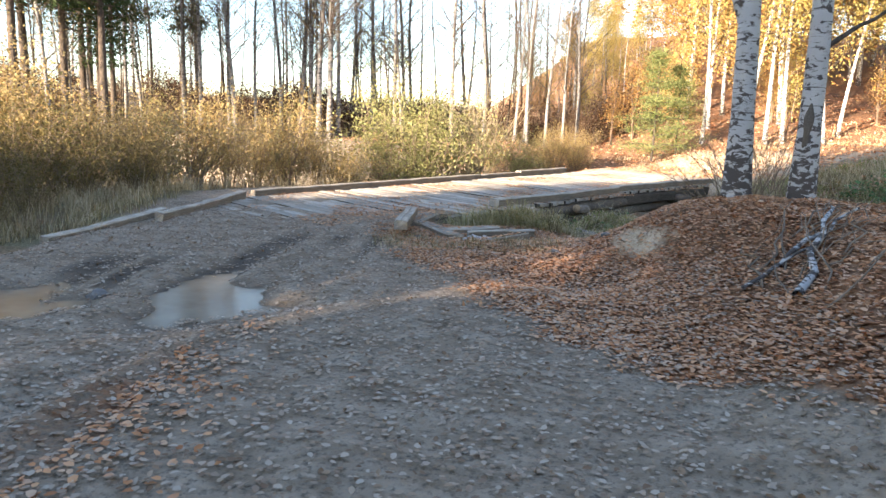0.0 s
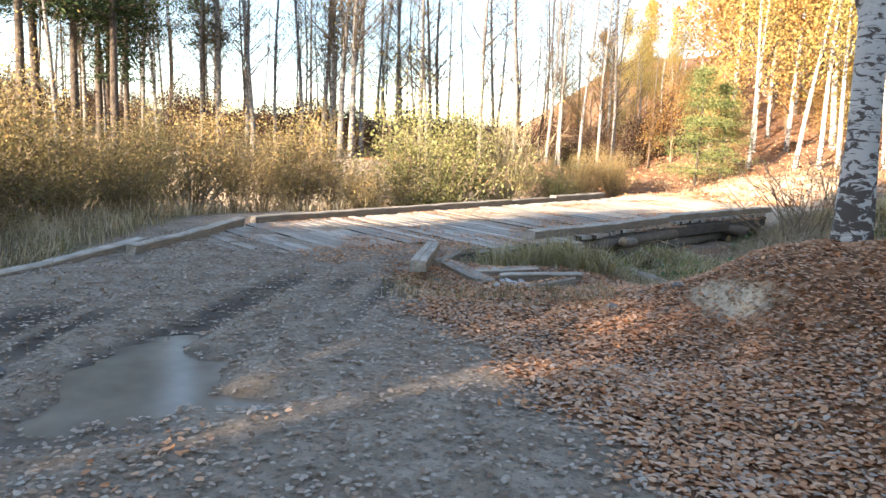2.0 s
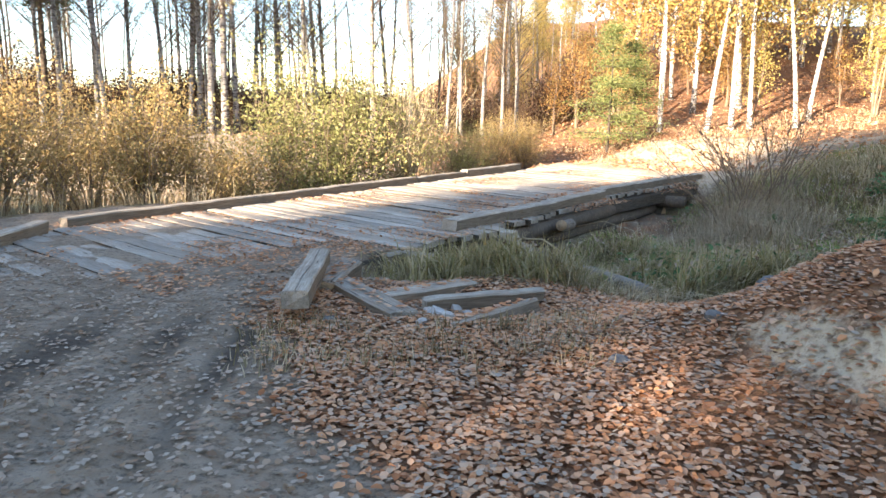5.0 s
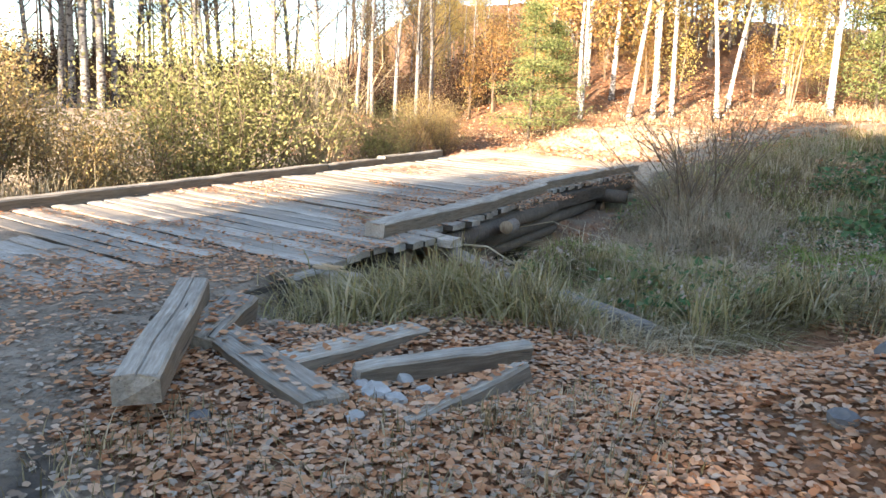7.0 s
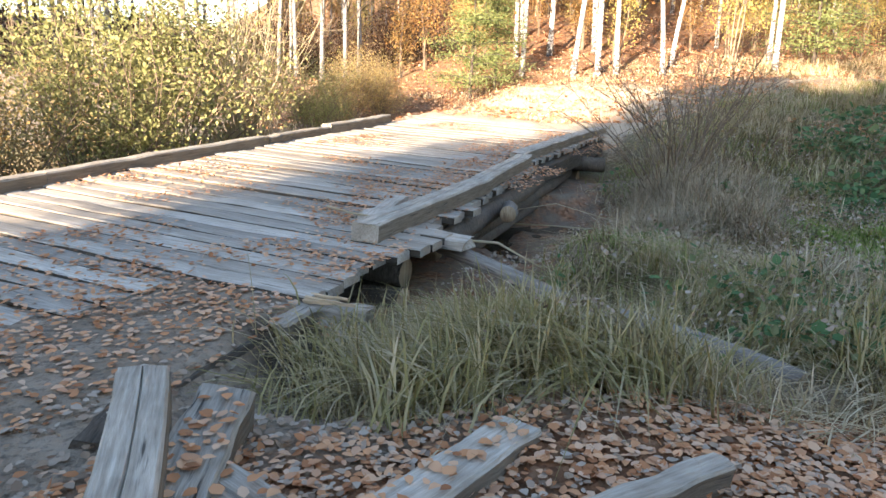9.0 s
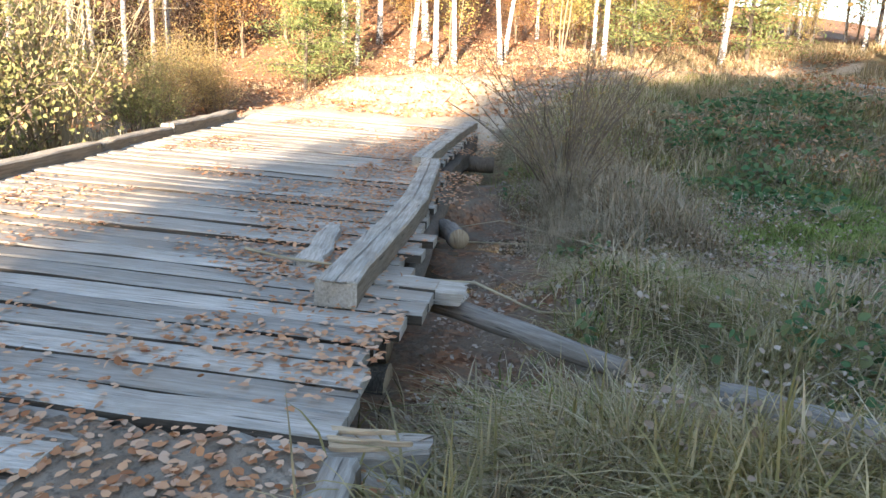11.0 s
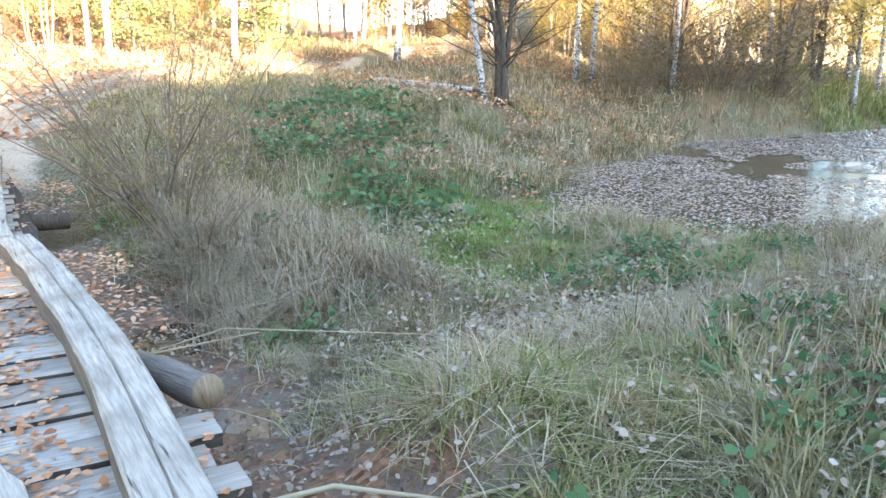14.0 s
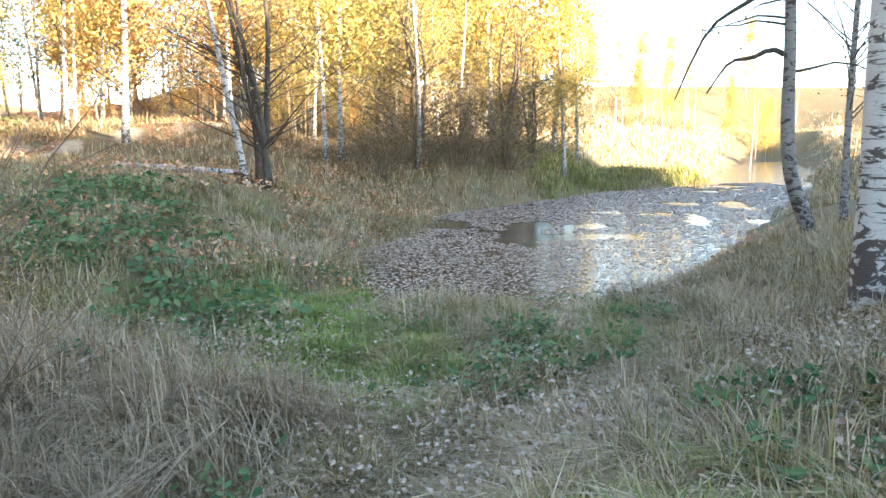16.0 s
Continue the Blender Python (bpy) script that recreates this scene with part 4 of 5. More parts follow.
PINE = [conifer_kind(41 + i, 17, 0.19, NEEDLE, 0.38, 2.6, 16, 7000, 0.22, 14) for i in range(2)]
YOUNG = [conifer_kind(51 + i, 7.0, 0.09, YOUNG_NEEDLE, 0.06, 2.7, 13, 9000, 0.15) for i in range(2)]
BIG_BIRCH = [tree_kind(61, 14, 0.155, BIRCH_BARK, GOLD, 2600, 0.26, 0.2, 0.8, 0.08, 0.14, (0.0, 0.0), n_limb=30, clump=0.3),
             tree_kind(62, 13, 0.14, BIRCH_BARK, GOLD, 2200, 0.2, 0.22, 0.7, 0.08, 0.12, (0.01, 0.0), n_limb=30, clump=0.3)]
UNDER = [tree_kind(71 + i, 5.0, 0.035, TWIG, (ORANGE, PALE_GOLD)[i], 1500, 0.1, 0.25, 0.8, 0.10, 0.12, n_limb=30, stems=3, clump=0.3, limb_mat=TWIG) for i in range(2)]

first_birch = plant("birch_tree", BIG_BIRCH[0], 4.03, 10.24, "thick birch with white and black bark on the leafy bank", group="birches on the bank", turn=20)
second_birch = plant("birch_tree", BIG_BIRCH[1], 4.76, 9.93, "grey-white birch with a dark hollow in its trunk", group="birches on the bank", turn=140)


def bough(tree, turn, pts, r, mat, label, name="bough"):
    """A limb given in the plan's directions, carried by a turned tree."""
    f = np.linspace(0, 1, 9)
    P = np.array(pts, float)
    g = np.linspace(0, 1, len(P))
    line = np.stack([np.interp(f, g, P[:, c]) for c in range(3)], 1)
    line[1:] += 0.05 * np.sin(np.outer(np.arange(1, 9), [1.7, 2.3, 1.1])) * f[1:, None]
    c, sn = math.cos(math.radians(-turn)), math.sin(math.radians(-turn))
    line = np.stack([c * line[:, 0] - sn * line[:, 1], sn * line[:, 0] + c * line[:, 1], line[:, 2]], 1)
    V, F = tubes([(line, r * (1 - 0.75 * f) + 0.004)], 8)
    part(name, mesh_np(name, V, [F], mat, True), tree, label)


bough(first_birch, 20, ((-0.05, 0, 2.25), (-0.32, 0.0, 2.9), (-0.55, 0.1, 4.0), (-0.7, 0.2, 6.0)), 0.125, BIRCH_BARK, "second stem of the forked birch")
bough(first_birch, 20, ((0.08, 0, 2.75), (0.45, 0.1, 3.05), (1.3, 0.2, 3.6)), 0.035, DARK_BARK, "dark side branch")
bough(second_birch, 140, ((0.10, 0, 1.95), (0.7, 0.05, 2.35), (1.9, 0.2, 3.3)), 0.032, DARK_BARK, "dark side branch")
bough(second_birch, 140, ((0.0, -0.1, 3.0), (0.4, -0.2, 3.2), (1.4, -0.3, 3.1)), 0.025, DARK_BARK, "dark side branch")
bm = bmesh.new()
bmesh.ops.create_icosphere(bm, subdivisions=3, radius=1.0)
for v in bm.verts:
    v.co = Vector((v.co.x * 0.052 * (1 + 0.25 * math.sin(v.co.z * 5)), v.co.y * 0.03, v.co.z * 0.30))
hollow_me = bpy.data.meshes.new("hollow")
bm.to_mesh(hollow_me)
bm.free()
hollow_me.materials.append(OLD_WOOD)
part("hollow", hollow_me, second_birch, "dark rotten hollow in the trunk", pose(0, 0, 0, 0, 0, -140) @ pose(-0.075, -0.128, 0.95, 0, 3, -28))

trng = random.Random(3)
for i, (x, y, s) in enumerate(((-12.8, 36.9, 1), (-11.5, 37.4, 0.9), (-10.9, 36.6, 1.1), (-10.2, 37.8, 0.85), (-9.0, 38.1, 0.9), (-8.0, 38.4, 1.0), (-7.4, 37.5, 1.1), (-6.8, 37.0, 1.25), (-6.3, 37.2, 1.3), (-5.9, 37.6, 1.1), (-3.1, 39.2, 1.0), (-2.7, 39.0, 0.8), (0.0, 39.3, 1.1), (1.7, 39.2, 1.0), (3.4, 39.6, 0.8), (4.0, 40.4, 0.7), (5.0, 38.9, 0.8), (5.9, 38.8, 0.8), (-14.2, 38.5, 0.9), (-15.6, 36.5, 0.9), (-4.6, 44, 0.9), (-18, 40, 1.0), (7.0, 41, 0.9), (-9.6, 45, 0.9))):
    plant("birch_tree", BARE[i % 3], x, y, "slender grey birch with few remaining leaves", group="bare birches", turn=i * 77, scale=s)
for i, (x, y, s) in enumerate(((-17.2, 28.6, 1.0), (-16.2, 30.5, 0.95), (-14.4, 30.2, 0.95), (-18.4, 31.5, 1.05), (-20.5, 27.5, 1.0), (-17.5, 36, 0.9), (-22, 33, 1.0), (-15.6, 33.5, 0.8), (-19.3, 38, 0.95), (-24, 29, 1.0), (-25, 36, 1.0), (-21, 42, 0.9), (-16, 43, 0.85), (-27, 41, 1.0))):
    plant("pine_tree", PINE[i % 2], x, y, "tall dark pine with dead lower branches", group="dark pines", turn=i * 61, scale=s)
plant("birch_tree", BARE[1], -16.0, 28.9, "slender grey birch with few remaining leaves", group="bare birches", turn=33, scale=0.9)
for i in range(75):
    x, y = trng.uniform(-32, 9), trng.uniform(36.5, 62)
    if i < 30:
        plant("birch_tree", BARE[i % 3], x, y, "slender grey birch with few remaining leaves", group="bare birches", turn=i * 77, scale=trng.uniform(0.7, 1.05))
    else:
        plant("thin_tree", POLE[i % 2], x, y, "thin dark pole-like young tree, nearly bare", group="thin bare trees", turn=i * 77, scale=trng.uniform(0.7, 1.1))
for i, (x, y, s) in enumerate(((9.5, 34.4, 0.72), (10.9, 35.4, 0.62), (24.5, 33.5, 1.0), (28.5, 30.5, 1.1))):
    plant("young_pine", YOUNG[i % 2], x, y, "young pale green pine at the wood's edge", group="young pines", turn=i * 100, scale=s)
for i, (x, y, s, ty) in enumerate(((13.9, 34.8, 1.0, 5), (14.8, 34.5, 1.05, 8), (15.5, 34.3, 0.95, 2), (16.9, 33.3, 0.9, 4), (20.6, 31.6, 1.0, 7), (12.4, 36.2, 0.9, 0), (18.2, 34.6, 0.9, 5), (22.4, 33.8, 0.9, 3))):
    plant("birch_tree", THIN[i % 3], x, y, "white-stemmed birch with thin yellow leaves", group="birches on the slope", turn=i * 50, scale=s, tilt=(0, ty))
n_done = 0
while n_done < 190:
    x, y = trng.uniform(4, 60), trng.uniform(37, 80)
    if n_done > 115:
        x, y = trng.uniform(36, 80), trng.uniform(-4, 44)
    if y < 38 + 0.02 * x and x < 34:
        continue
    ratio = x / (y - 4.0)
    if ratio < 0.14 or (ratio < 0.3 and y < 52):
        n_done += 0.05
        continue
    k = trng.random()
    kind = GOLDEN[trng.randrange(3)] if k < 0.6 else THIN[trng.randrange(3)]
    if seg_dist(np.array(x), np.array(y), STREAM)[0] < 7 or (y < 2 and x < 62):
        n_done += 0.2
        continue
    plant("birch_tree", kind, x, y, "golden autumn birch in the wood" if k < 0.6 else "white-stemmed birch with thin yellow leaves", group="autumn wood", turn=trng.uniform(0, 360), scale=trng.uniform(0.75, 1.15) * (0.55 if ratio < 0.3 and y > 45 else 1.0))
    n_done += 1
for i in range(150):
    x, y = trng.uniform(6, 50), trng.uniform(33.5, 62)
    if i > 95:
        x, y = trng.uniform(34, 60), trng.uniform(6, 36)
    plant("sapling", UNDER[i % 2], x, y, "thin sapling with orange autumn leaves" if i % 2 == 0 else "thin sapling with pale yellow leaves", "sapling", "undergrowth", trng.uniform(0, 360), trng.uniform(0.5, 1.1))
# east of the pond
for i, (x, y, s) in enumerate(((31.0, 16.45, 1.0), (31.4, 15.8, 0.95), (30.7, 12.6, 0.9), (40.2, 3.6, 1.1), (40.4, 2.0, 1.1), (33.5, 20.5, 0.9), (35, 12, 1.0), (36.5, 8, 1.0), (33, 10.3, 0.8), (37, 4, 0.8), (38, 17, 1.0), (30, 24, 1.0), (33, 27, 1.0), (27, 30, 1.0))):
    plant("birch_tree", THIN[i % 3] if i % 2 == 0 else GOLDEN[i % 3], x, y + TY, "white birch standing beyond the pond", group="birches by the pond", turn=i * 83, scale=s)
for i, (x, y, s) in enumerate(((58.3, -11.4, 0.5), (54.8, -17.4, 0.62), (62.5, -9.5, 0.7), (66, -17.5, 0.55), (70, -12, 0.8), (76, -24, 0.8), (72, -7, 0.8))):
    plant("birch_tree", THIN[i % 3], x, y, "small golden birch in the far meadow", group="meadow birches", turn=i * 40, scale=s)
for i in range(22):
    x, y = trng.uniform(82, 112), trng.uniform(-62, 2)
    plant("birch_tree", (GOLDEN[1], THIN[0], GOLDEN[0], THIN[2])[i % 4], x, y, "hazy golden birch beyond the meadow", group="meadow birches", turn=i * 67, scale=trng.uniform(0.45, 0.85))
LEAN = tree_kind(81, 9, 0.10, BIRCH_BARK, PALE_GOLD, 250, 0.5, 0.15, 0.9, 0.08, 0.05, (-0.02, 0.14), n_limb=14)
plant("birch_tree", LEAN, 22.3, 19.5, "thin white birch leaning over", turn=0)
ALDER = tree_kind(82, 9, 0.10, DARK_BARK, PALE_GOLD, 1300, 0.10, 0.40, 0.5, 0.08, 0.3, n_limb=120, stems=5)
plant("alder_tree", ALDER, 22.8, 19.05, "dark many-stemmed alder, nearly bare", group="alders")
for i, (x, y, sc) in enumerate(((31.6, 13.2, 1.0), (34.6, 8.6, 0.9), (37.0, 6.6, 0.8))):
    plant("alder_tree", ALDER, x, y, "dark crooked alder with sparse yellow leaves", group="alders", turn=70 + i * 95, scale=sc)
ob = new("fallen_birch", log_mesh("fallen_birch", 3.6, 0.075, 0.06, BIRCH_BARK, rng, 0.04))
ob.matrix_basis = along((22.1, 19.5, float(ground_z(22.1, 19.5)) + 0.30), (22.0, 23.05, float(ground_z(22.0, 23.05)) + 0.22), 0, "Z")
tagged(ob, "white birch log lying in the grass", "log")
RB = tree_kind(83, 10, 0.14, GREY_BIRCH, OLIVE, 200, 0.2, 0.25, 0.3, 0.07, 0.2, (-0.02, 0.05), n_limb=16, droop=0.4, bow=(-0.1, -0.75))
rb_tree = plant("birch_tree", RB, 13.25, 8.75, "leaning grey birch with bare drooping limbs by the pond", group="pond bank birches", turn=0)
for h0, L, up, dn in ((4.6, 1.7, 0.4, 2.1), (3.6, 1.2, 0.3, 0.9), (4.9, 1.3, 0.7, 0.9)):
    t = np.linspace(0, 1, 9)
    V, F = tubes([(np.stack([-0.06 * h0 + 0.9 * L * 0.5 * t, 0.05 * h0 + L * t, h0 + up * t - dn * t ** 2.5 + 0.06 * np.sin(t * 11)], 1), 0.05 * (1 - 0.8 * t) + 0.006)], 6)
    part("limb", mesh_np("limb", V, [F], DARK_BARK, True), rb_tree, "bare drooping limb")
plant("birch_tree", BARE[0], 14.2, 6.55, "slender grey birch with few remaining leaves", group="pond bank birches", scale=0.7, turn=50)
plant("birch_tree", BIG_BIRCH[1], 7.5, 11.60, "old birch with peeling bark by the grass", group="pond bank birches", turn=250, scale=1.25)

# ---- shrubs ----


def shrub_kind(seed, h, spread, bark, leafm, n_leaf, n_stem=26, leaf=0.06, thick=0.014, lean=(0, 0), clump=0.14):
    rg = np.random.default_rng(seed)
    lines, tips = [], []
    for i in range(n_stem):
        a, o = rg.uniform(0, 6.28), rg.uniform(0.1, 1.0)
        hh = h * rg.uniform(0.55, 1.05) * (1 - 0.25 * o)
        t = np.linspace(0, 1, 6)
        d = np.array([math.cos(a), math.sin(a)]) * spread * o + np.array(lean) * h
        base = np.array([math.cos(a), math.sin(a)]) * spread * 0.3 * o
        pts = np.stack([base[0] + d[0] * t ** 1.3, base[1] + d[1] * t ** 1.3, hh * t - 0.05], 1) + rg.normal(0, 0.03 * h, (6, 3)) * t[:, None] * 0.7
        lines.append((pts, thick * (1 - 0.8 * t) + 0.002))
        for j in range(6):
            q = pts[rg.integers(2, 6)]
            e = q + rg.normal(0, 1, 3) * np.array([0.13, 0.13, 0.10]) * h * 0.7 + np.array([0, 0, 0.08 * h])
            lines.append((np.stack([q, (q + e) / 2 + rg.normal(0, 0.02 * h, 3), e]), [thick * 0.45, thick * 0.3, 0.0015]))
            tips += [e, (q + e) / 2, q]
    V, F = tubes(lines, 4)
    stems = mesh_np("stems", V, [F], bark, True)
    crown = None
    if n_leaf:
        tips = np.array(tips)
        P = tips[rg.integers(0, len(tips), n_leaf)] + rg.normal(0, clump, (n_leaf, 3))
        P[:, 2] = np.abs(P[:, 2])
        V, F = leaves(P, leaf * rg.uniform(0.6, 1.4, n_leaf), rg)
        crown = mesh_np("crown", V, [F], leafm)
    return stems, crown


def bush(kind, x, y, label, group, turn=0.0, scale=1.0):
    e = thing("bush", label, "bush", group, at=pose(x, y, float(ground_z(x, y)), 0, 0, turn) @ Matrix.Diagonal((scale, scale, scale, 1)))
    for nm, me in zip(("stemwork", "foliage"), kind):
        if me is not None:
            tagged(part(nm, me, e), kind="stuff")


GB = [shrub_kind(91 + i, 2.5, 1.25, TWIG, BUSH_GOLD, 7600, 30, leaf=0.05, clump=0.2) for i in range(3)]
OB = [shrub_kind(101 + i, 3.3, 1.5, TWIG, OLIVE, 6000, 24, leaf=0.058, clump=0.19) for i in range(2)]
PB = shrub_kind(111, 3.8, 1.5, PALE_TWIG, PALE_GOLD, 700, 80, 0.06, 0.016)
WB = shrub_kind(112, 3.0, 2.0, TWIG, BUSH_GOLD, 330, 17, 0.05, 0.014, (-0.16, -0.02), clump=0.2)
RBUSH = shrub_kind(113, 2.9, 2.9, TWIG, DULL, 2600, 90, 0.08, 0.013, clump=0.35)
for i, (u, v, s) in enumerate(((-9.5, 6.8, 0.6), (-8.0, 7.2, 0.8), (-6.6, 7.6, 1.25), (-5.4, 7.9, 1.0), (-4.2, 7.2, 0.8), (-2.8, 7.9, 1.15), (-1.4, 7.2, 0.75), (-0.1, 7.9, 1.1), (1.1, 7.4, 0.85), (2.2, 7.9, 1.0), (-6.8, 9.0, 1.55), (-3.9, 9.2, 1.05), (-9.5, 9.2, 0.9), (-1.0, 9.4, 0.9), (-11.5, 8.0, 0.75))):
    x, y = xy(u, v)
    bush(GB[i % 3], x, y, "golden willow bush beside the bridge", "golden bushes", i * 67, s)
for i, (u, v, s) in enumerate(((3.9, 7.6, 1.05), (5.0, 7.6, 1.3), (6.1, 7.9, 1.3), (4.6, 8.8, 1.4), (9.6, 7.2, 0.62), (10.4, 7.4, 0.55), (-7.3, 8.6, 0.8), (-3.4, 8.8, 0.75), (0.6, 8.9, 0.9), (-10.4, 7.6, 0.6))):
    x, y = xy(u, v)
    bush(OB[i % 2], x, y, "olive green willow bush beside the bridge", "olive bushes", i * 75, s)
DB = [shrub_kind(131 + i, 2.2, 1.3, TWIG, DULL, 3600, 26, leaf=0.06, clump=0.2) for i in range(2)]
for i, (x, y, sc) in enumerate(((-7.3, 11.6, 0.5), (-7.5, 13.0, 0.6), (-7.2, 14.6, 0.62), (-8.6, 12.2, 0.8), (-8.4, 14.0, 0.85), (-6.8, 16.0, 0.55), (-6.9, 10.2, 0.4), (-8.2, 15.6, 0.9))):
    bush(DB[i % 2], x, y, "dull olive bush at the shaded track edge", "track edge bushes", i * 83, sc)
x, y = xy(7.4, 7.4)
bush(PB, x, y, "pale bare-stemmed bush lit by the sun", "olive bushes", 30, 1.0)
for i, (u, v, s) in enumerate(((12.4, 8.2, 0.7), (13.6, 8.6, 0.8), (14.8, 8.0, 0.7), (16.2, 9.2, 0.75), (11.4, 9.8, 0.7))):
    x, y = xy(u, v)
    bush(GB[i % 3], x, y, "low golden bush on the leafy slope", "slope bushes", i * 41, s)
for i, (x, y, s) in enumerate(((8.0, 21.1, 0.9), (8.9, 21.9, 1.1), (9.8, 22.6, 0.95), (7.5, 20.4, 0.62))):
    bush(WB, x, y, "leafless brown willow bush leaning over the stream", "bare willow bushes", (i % 2) * 35 - 15, s)
for i, (x, y, s) in enumerate(((31.2, 12.9, 1.25), (32.3, 10.6, 1.45), (33.6, 8.2, 1.2), (29.4, 14.3, 0.8))):
    bush(RBUSH, x, y + TY, "dense brown leafless bush on the pond bank", "pond bushes", i * 90, s)

for i in range(34):
    x, y = trng.uniform(46, 90), trng.uniform(-40, 0)
    if seg_dist(np.array(x), np.array(y), STREAM)[0] > 8:
        bush((GB[0], RBUSH, GB[2], RBUSH)[i % 4], x, y, "low golden bush in the far meadow" if i % 2 == 0 else "low brown heath bush in the far meadow", "meadow bushes", i * 57, trng.uniform(0.5, 1.0))

# dark thicket along the far embankment
TH = [shrub_kind(115 + i, 3.4, 2.2, TWIG, THICKET, 2600, 50, 0.13, 0.02, clump=0.3) for i in range(2)]
for i in range(44):
    x, y = -34 + i * 1.05, 44.0 + trng.uniform(-2.5, 5) - 0.1 * max(0, -10 - i + 20)
    bush(TH[i % 2], x, y, "dark brown leafless thicket on the embankment", "dark thicket", i * 51, trng.uniform(0.55, 0.9))

# brush pile on the bank: thin dead branches over three white birch limbs
brg = np.random.default_rng(8)


def lying(p, q, r, lift, rg):
    """A crooked branch lying on the bank between two places of the plan."""
    f = np.linspace(0, 1, 7)
    x = p[0] + (q[0] - p[0]) * f + rg.normal(0, 0.035, 7)
    y = p[1] + (q[1] - p[1]) * f + rg.normal(0, 0.035, 7)
    return np.stack([x, y, ground_z(x, y) + r + lift * f + rg.normal(0, 0.012, 7)], 1), r * (1 - 0.6 * f)


lines = []
for i in range(24):
    a = np.array([3.05, 6.15]) + brg.normal(0, 1, 2) * np.array([0.22, 0.3]) + brg.uniform(0, 0.5) * np.array([0.9, 1.5])
    b = a + np.array([0.75, 1.15]) * brg.uniform(0.5, 1.3) + brg.normal(0, 0.22, 2)
    lines.append(lying(a, b, brg.uniform(0.005, 0.015), brg.uniform(0.0, 0.3), brg))
V, F = tubes(lines, 5)
tagged(new("brush_pile", mesh_np("brush_pile", V, [F], TWIG, True)), "heap of grey dead branches on the leaves", "branches", kind="stuff")
for p, q, r in (((2.98, 6.05), (4.25, 8.15), 0.040), ((3.1, 6.75), (4.4, 7.95), 0.028), ((2.75, 6.6), (3.5, 6.85), 0.022)):
    V, F = tubes([lying(p, q, r, 0.1, brg)], 8)
    tagged(new("birch_branch", mesh_np("birch_branch", V, [F], BIRCH_BARK, True)), "white birch branch lying on the leafy bank", "branch", "fallen branches")

# ---- trees behind the start that throw the shade ----
SHADE = [tree_kind(121 + i, 12.5, 0.18, BIRCH_BARK, GOLD, 9000, 0.08, 0.16, 0.7, 0.26, 0.15, n_limb=60, clump=0.5) for i in range(2)]
HIGH = tree_kind(123, 12.5, 0.18, BIRCH_BARK, GOLD, 6500, 0.62, 0.22, 0.5, 0.26, 0.12, n_limb=46, clump=0.5)
srng = random.Random(11)
for i in range(44):
    s = -12.3 + i * 0.95 + srng.uniform(-0.3, 0.3)
    d = -17 - srng.uniform(0, 6)
    x, y = 0.714 * s + 0.70 * d, -0.70 * s + 0.714 * d
    gap = abs(s + 5.3) < 1.75
    size = srng.uniform(0.94, 1.08) * (0.74 if s < -11.2 else 1.08 if gap else 1.12 if s < 1 else 1.3)
    plant("birch_tree", HIGH if gap else SHADE[i % 2], x, y, "leafy birch in the wood beside the track", group="wood behind the track", turn=srng.uniform(0, 360), scale=size)

for i in range(7):
    s, d = -13.2 - i * 0.9, -17 - srng.uniform(0, 3)
    plant("birch_tree", SHADE[i % 2], 0.714 * s + 0.70 * d, -0.70 * s + 0.714 * d, "low leafy birch in the wood beside the track", group="wood behind the track", turn=i * 53, scale=0.55)

# ---- grass ----


def clear(x, y):
    return (seg_dist(x, y - TY, [(1.75, 15.95), (2.45, 14.2)])[0] > 0.24) & (seg_dist(x + 0.12, y - TY, [(2.60, 13.66), (2.99, 12.35)])[0] > 0.34)



def grass(name, centres, per, h, w, mat, label, seed, spread=0.16, lean=0.55, droop=0.5, lift=0.0):
    """Tufts of bent blades round the centres."""
    rg = np.random.default_rng(seed)
    n = len(centres) * per
    c = np.repeat(centres, per, 0)
    way = 2.6 * fbm(centres[:, 0], centres[:, 1], 0.8) + 0.7
    comb = np.stack([np.cos(way), np.sin(way)], 1) * lean * 0.5
    main = np.repeat(comb + rg.normal(0, 1, (len(centres), 2)) * lean * 0.5, per, 0)
    P = np.zeros((n, 3))
    P[:, :2] = c + rg.normal(0, spread, (n, 2))
    P[:, 2] = ground_z(P[:, 0], P[:, 1]) - 0.02 + lift
    size = np.repeat(rg.uniform(0.6, 1.25, len(centres)), per) * rg.uniform(0.5, 1.15, n)
    ln = main + rg.normal(0, 1, (n, 2)) * lean * 0.42
    V, Q, T = blades(P, h * size, w * rg.uniform(0.6, 1.3, n), ln, rg, droop)
    return tagged(new(name, mesh_np(name, V, [Q, T], mat)), label, "grass", kind="stuff")


def area(n, x0, x1, y0, y1, keep, seed):
    rg = np.random.default_rng(seed)
    x, y = rg.uniform(x0, x1, n), rg.uniform(y0, y1, n)
    k = keep(x, y)
    return np.stack([x[k], y[k]], 1)


def off_deck(x, y, m=0.12):
    u, v = uv(x, y)
    return ~((u > -4.2) & (u < 12.5) & (v > -m) & (v < 5.6))


def dry(x, y):
    return ground_z(x, y) > water_z(x) - 0.03


def valley(x, y):
    return clear(x, y) & off_deck(x, y) & dry(x, y) & (warp(y) > 12.4 + 0.25 * np.sin(x * 1.7) - 0.35 * sm(4, 8, x)) & (x > 0.2 + (y - 12.4) * 0.2) & ~((np.abs(uv(x, y)[1] + 0.55) < 0.45) & (uv(x, y)[0] > 0.4) & (uv(x, y)[0] < 7.5))


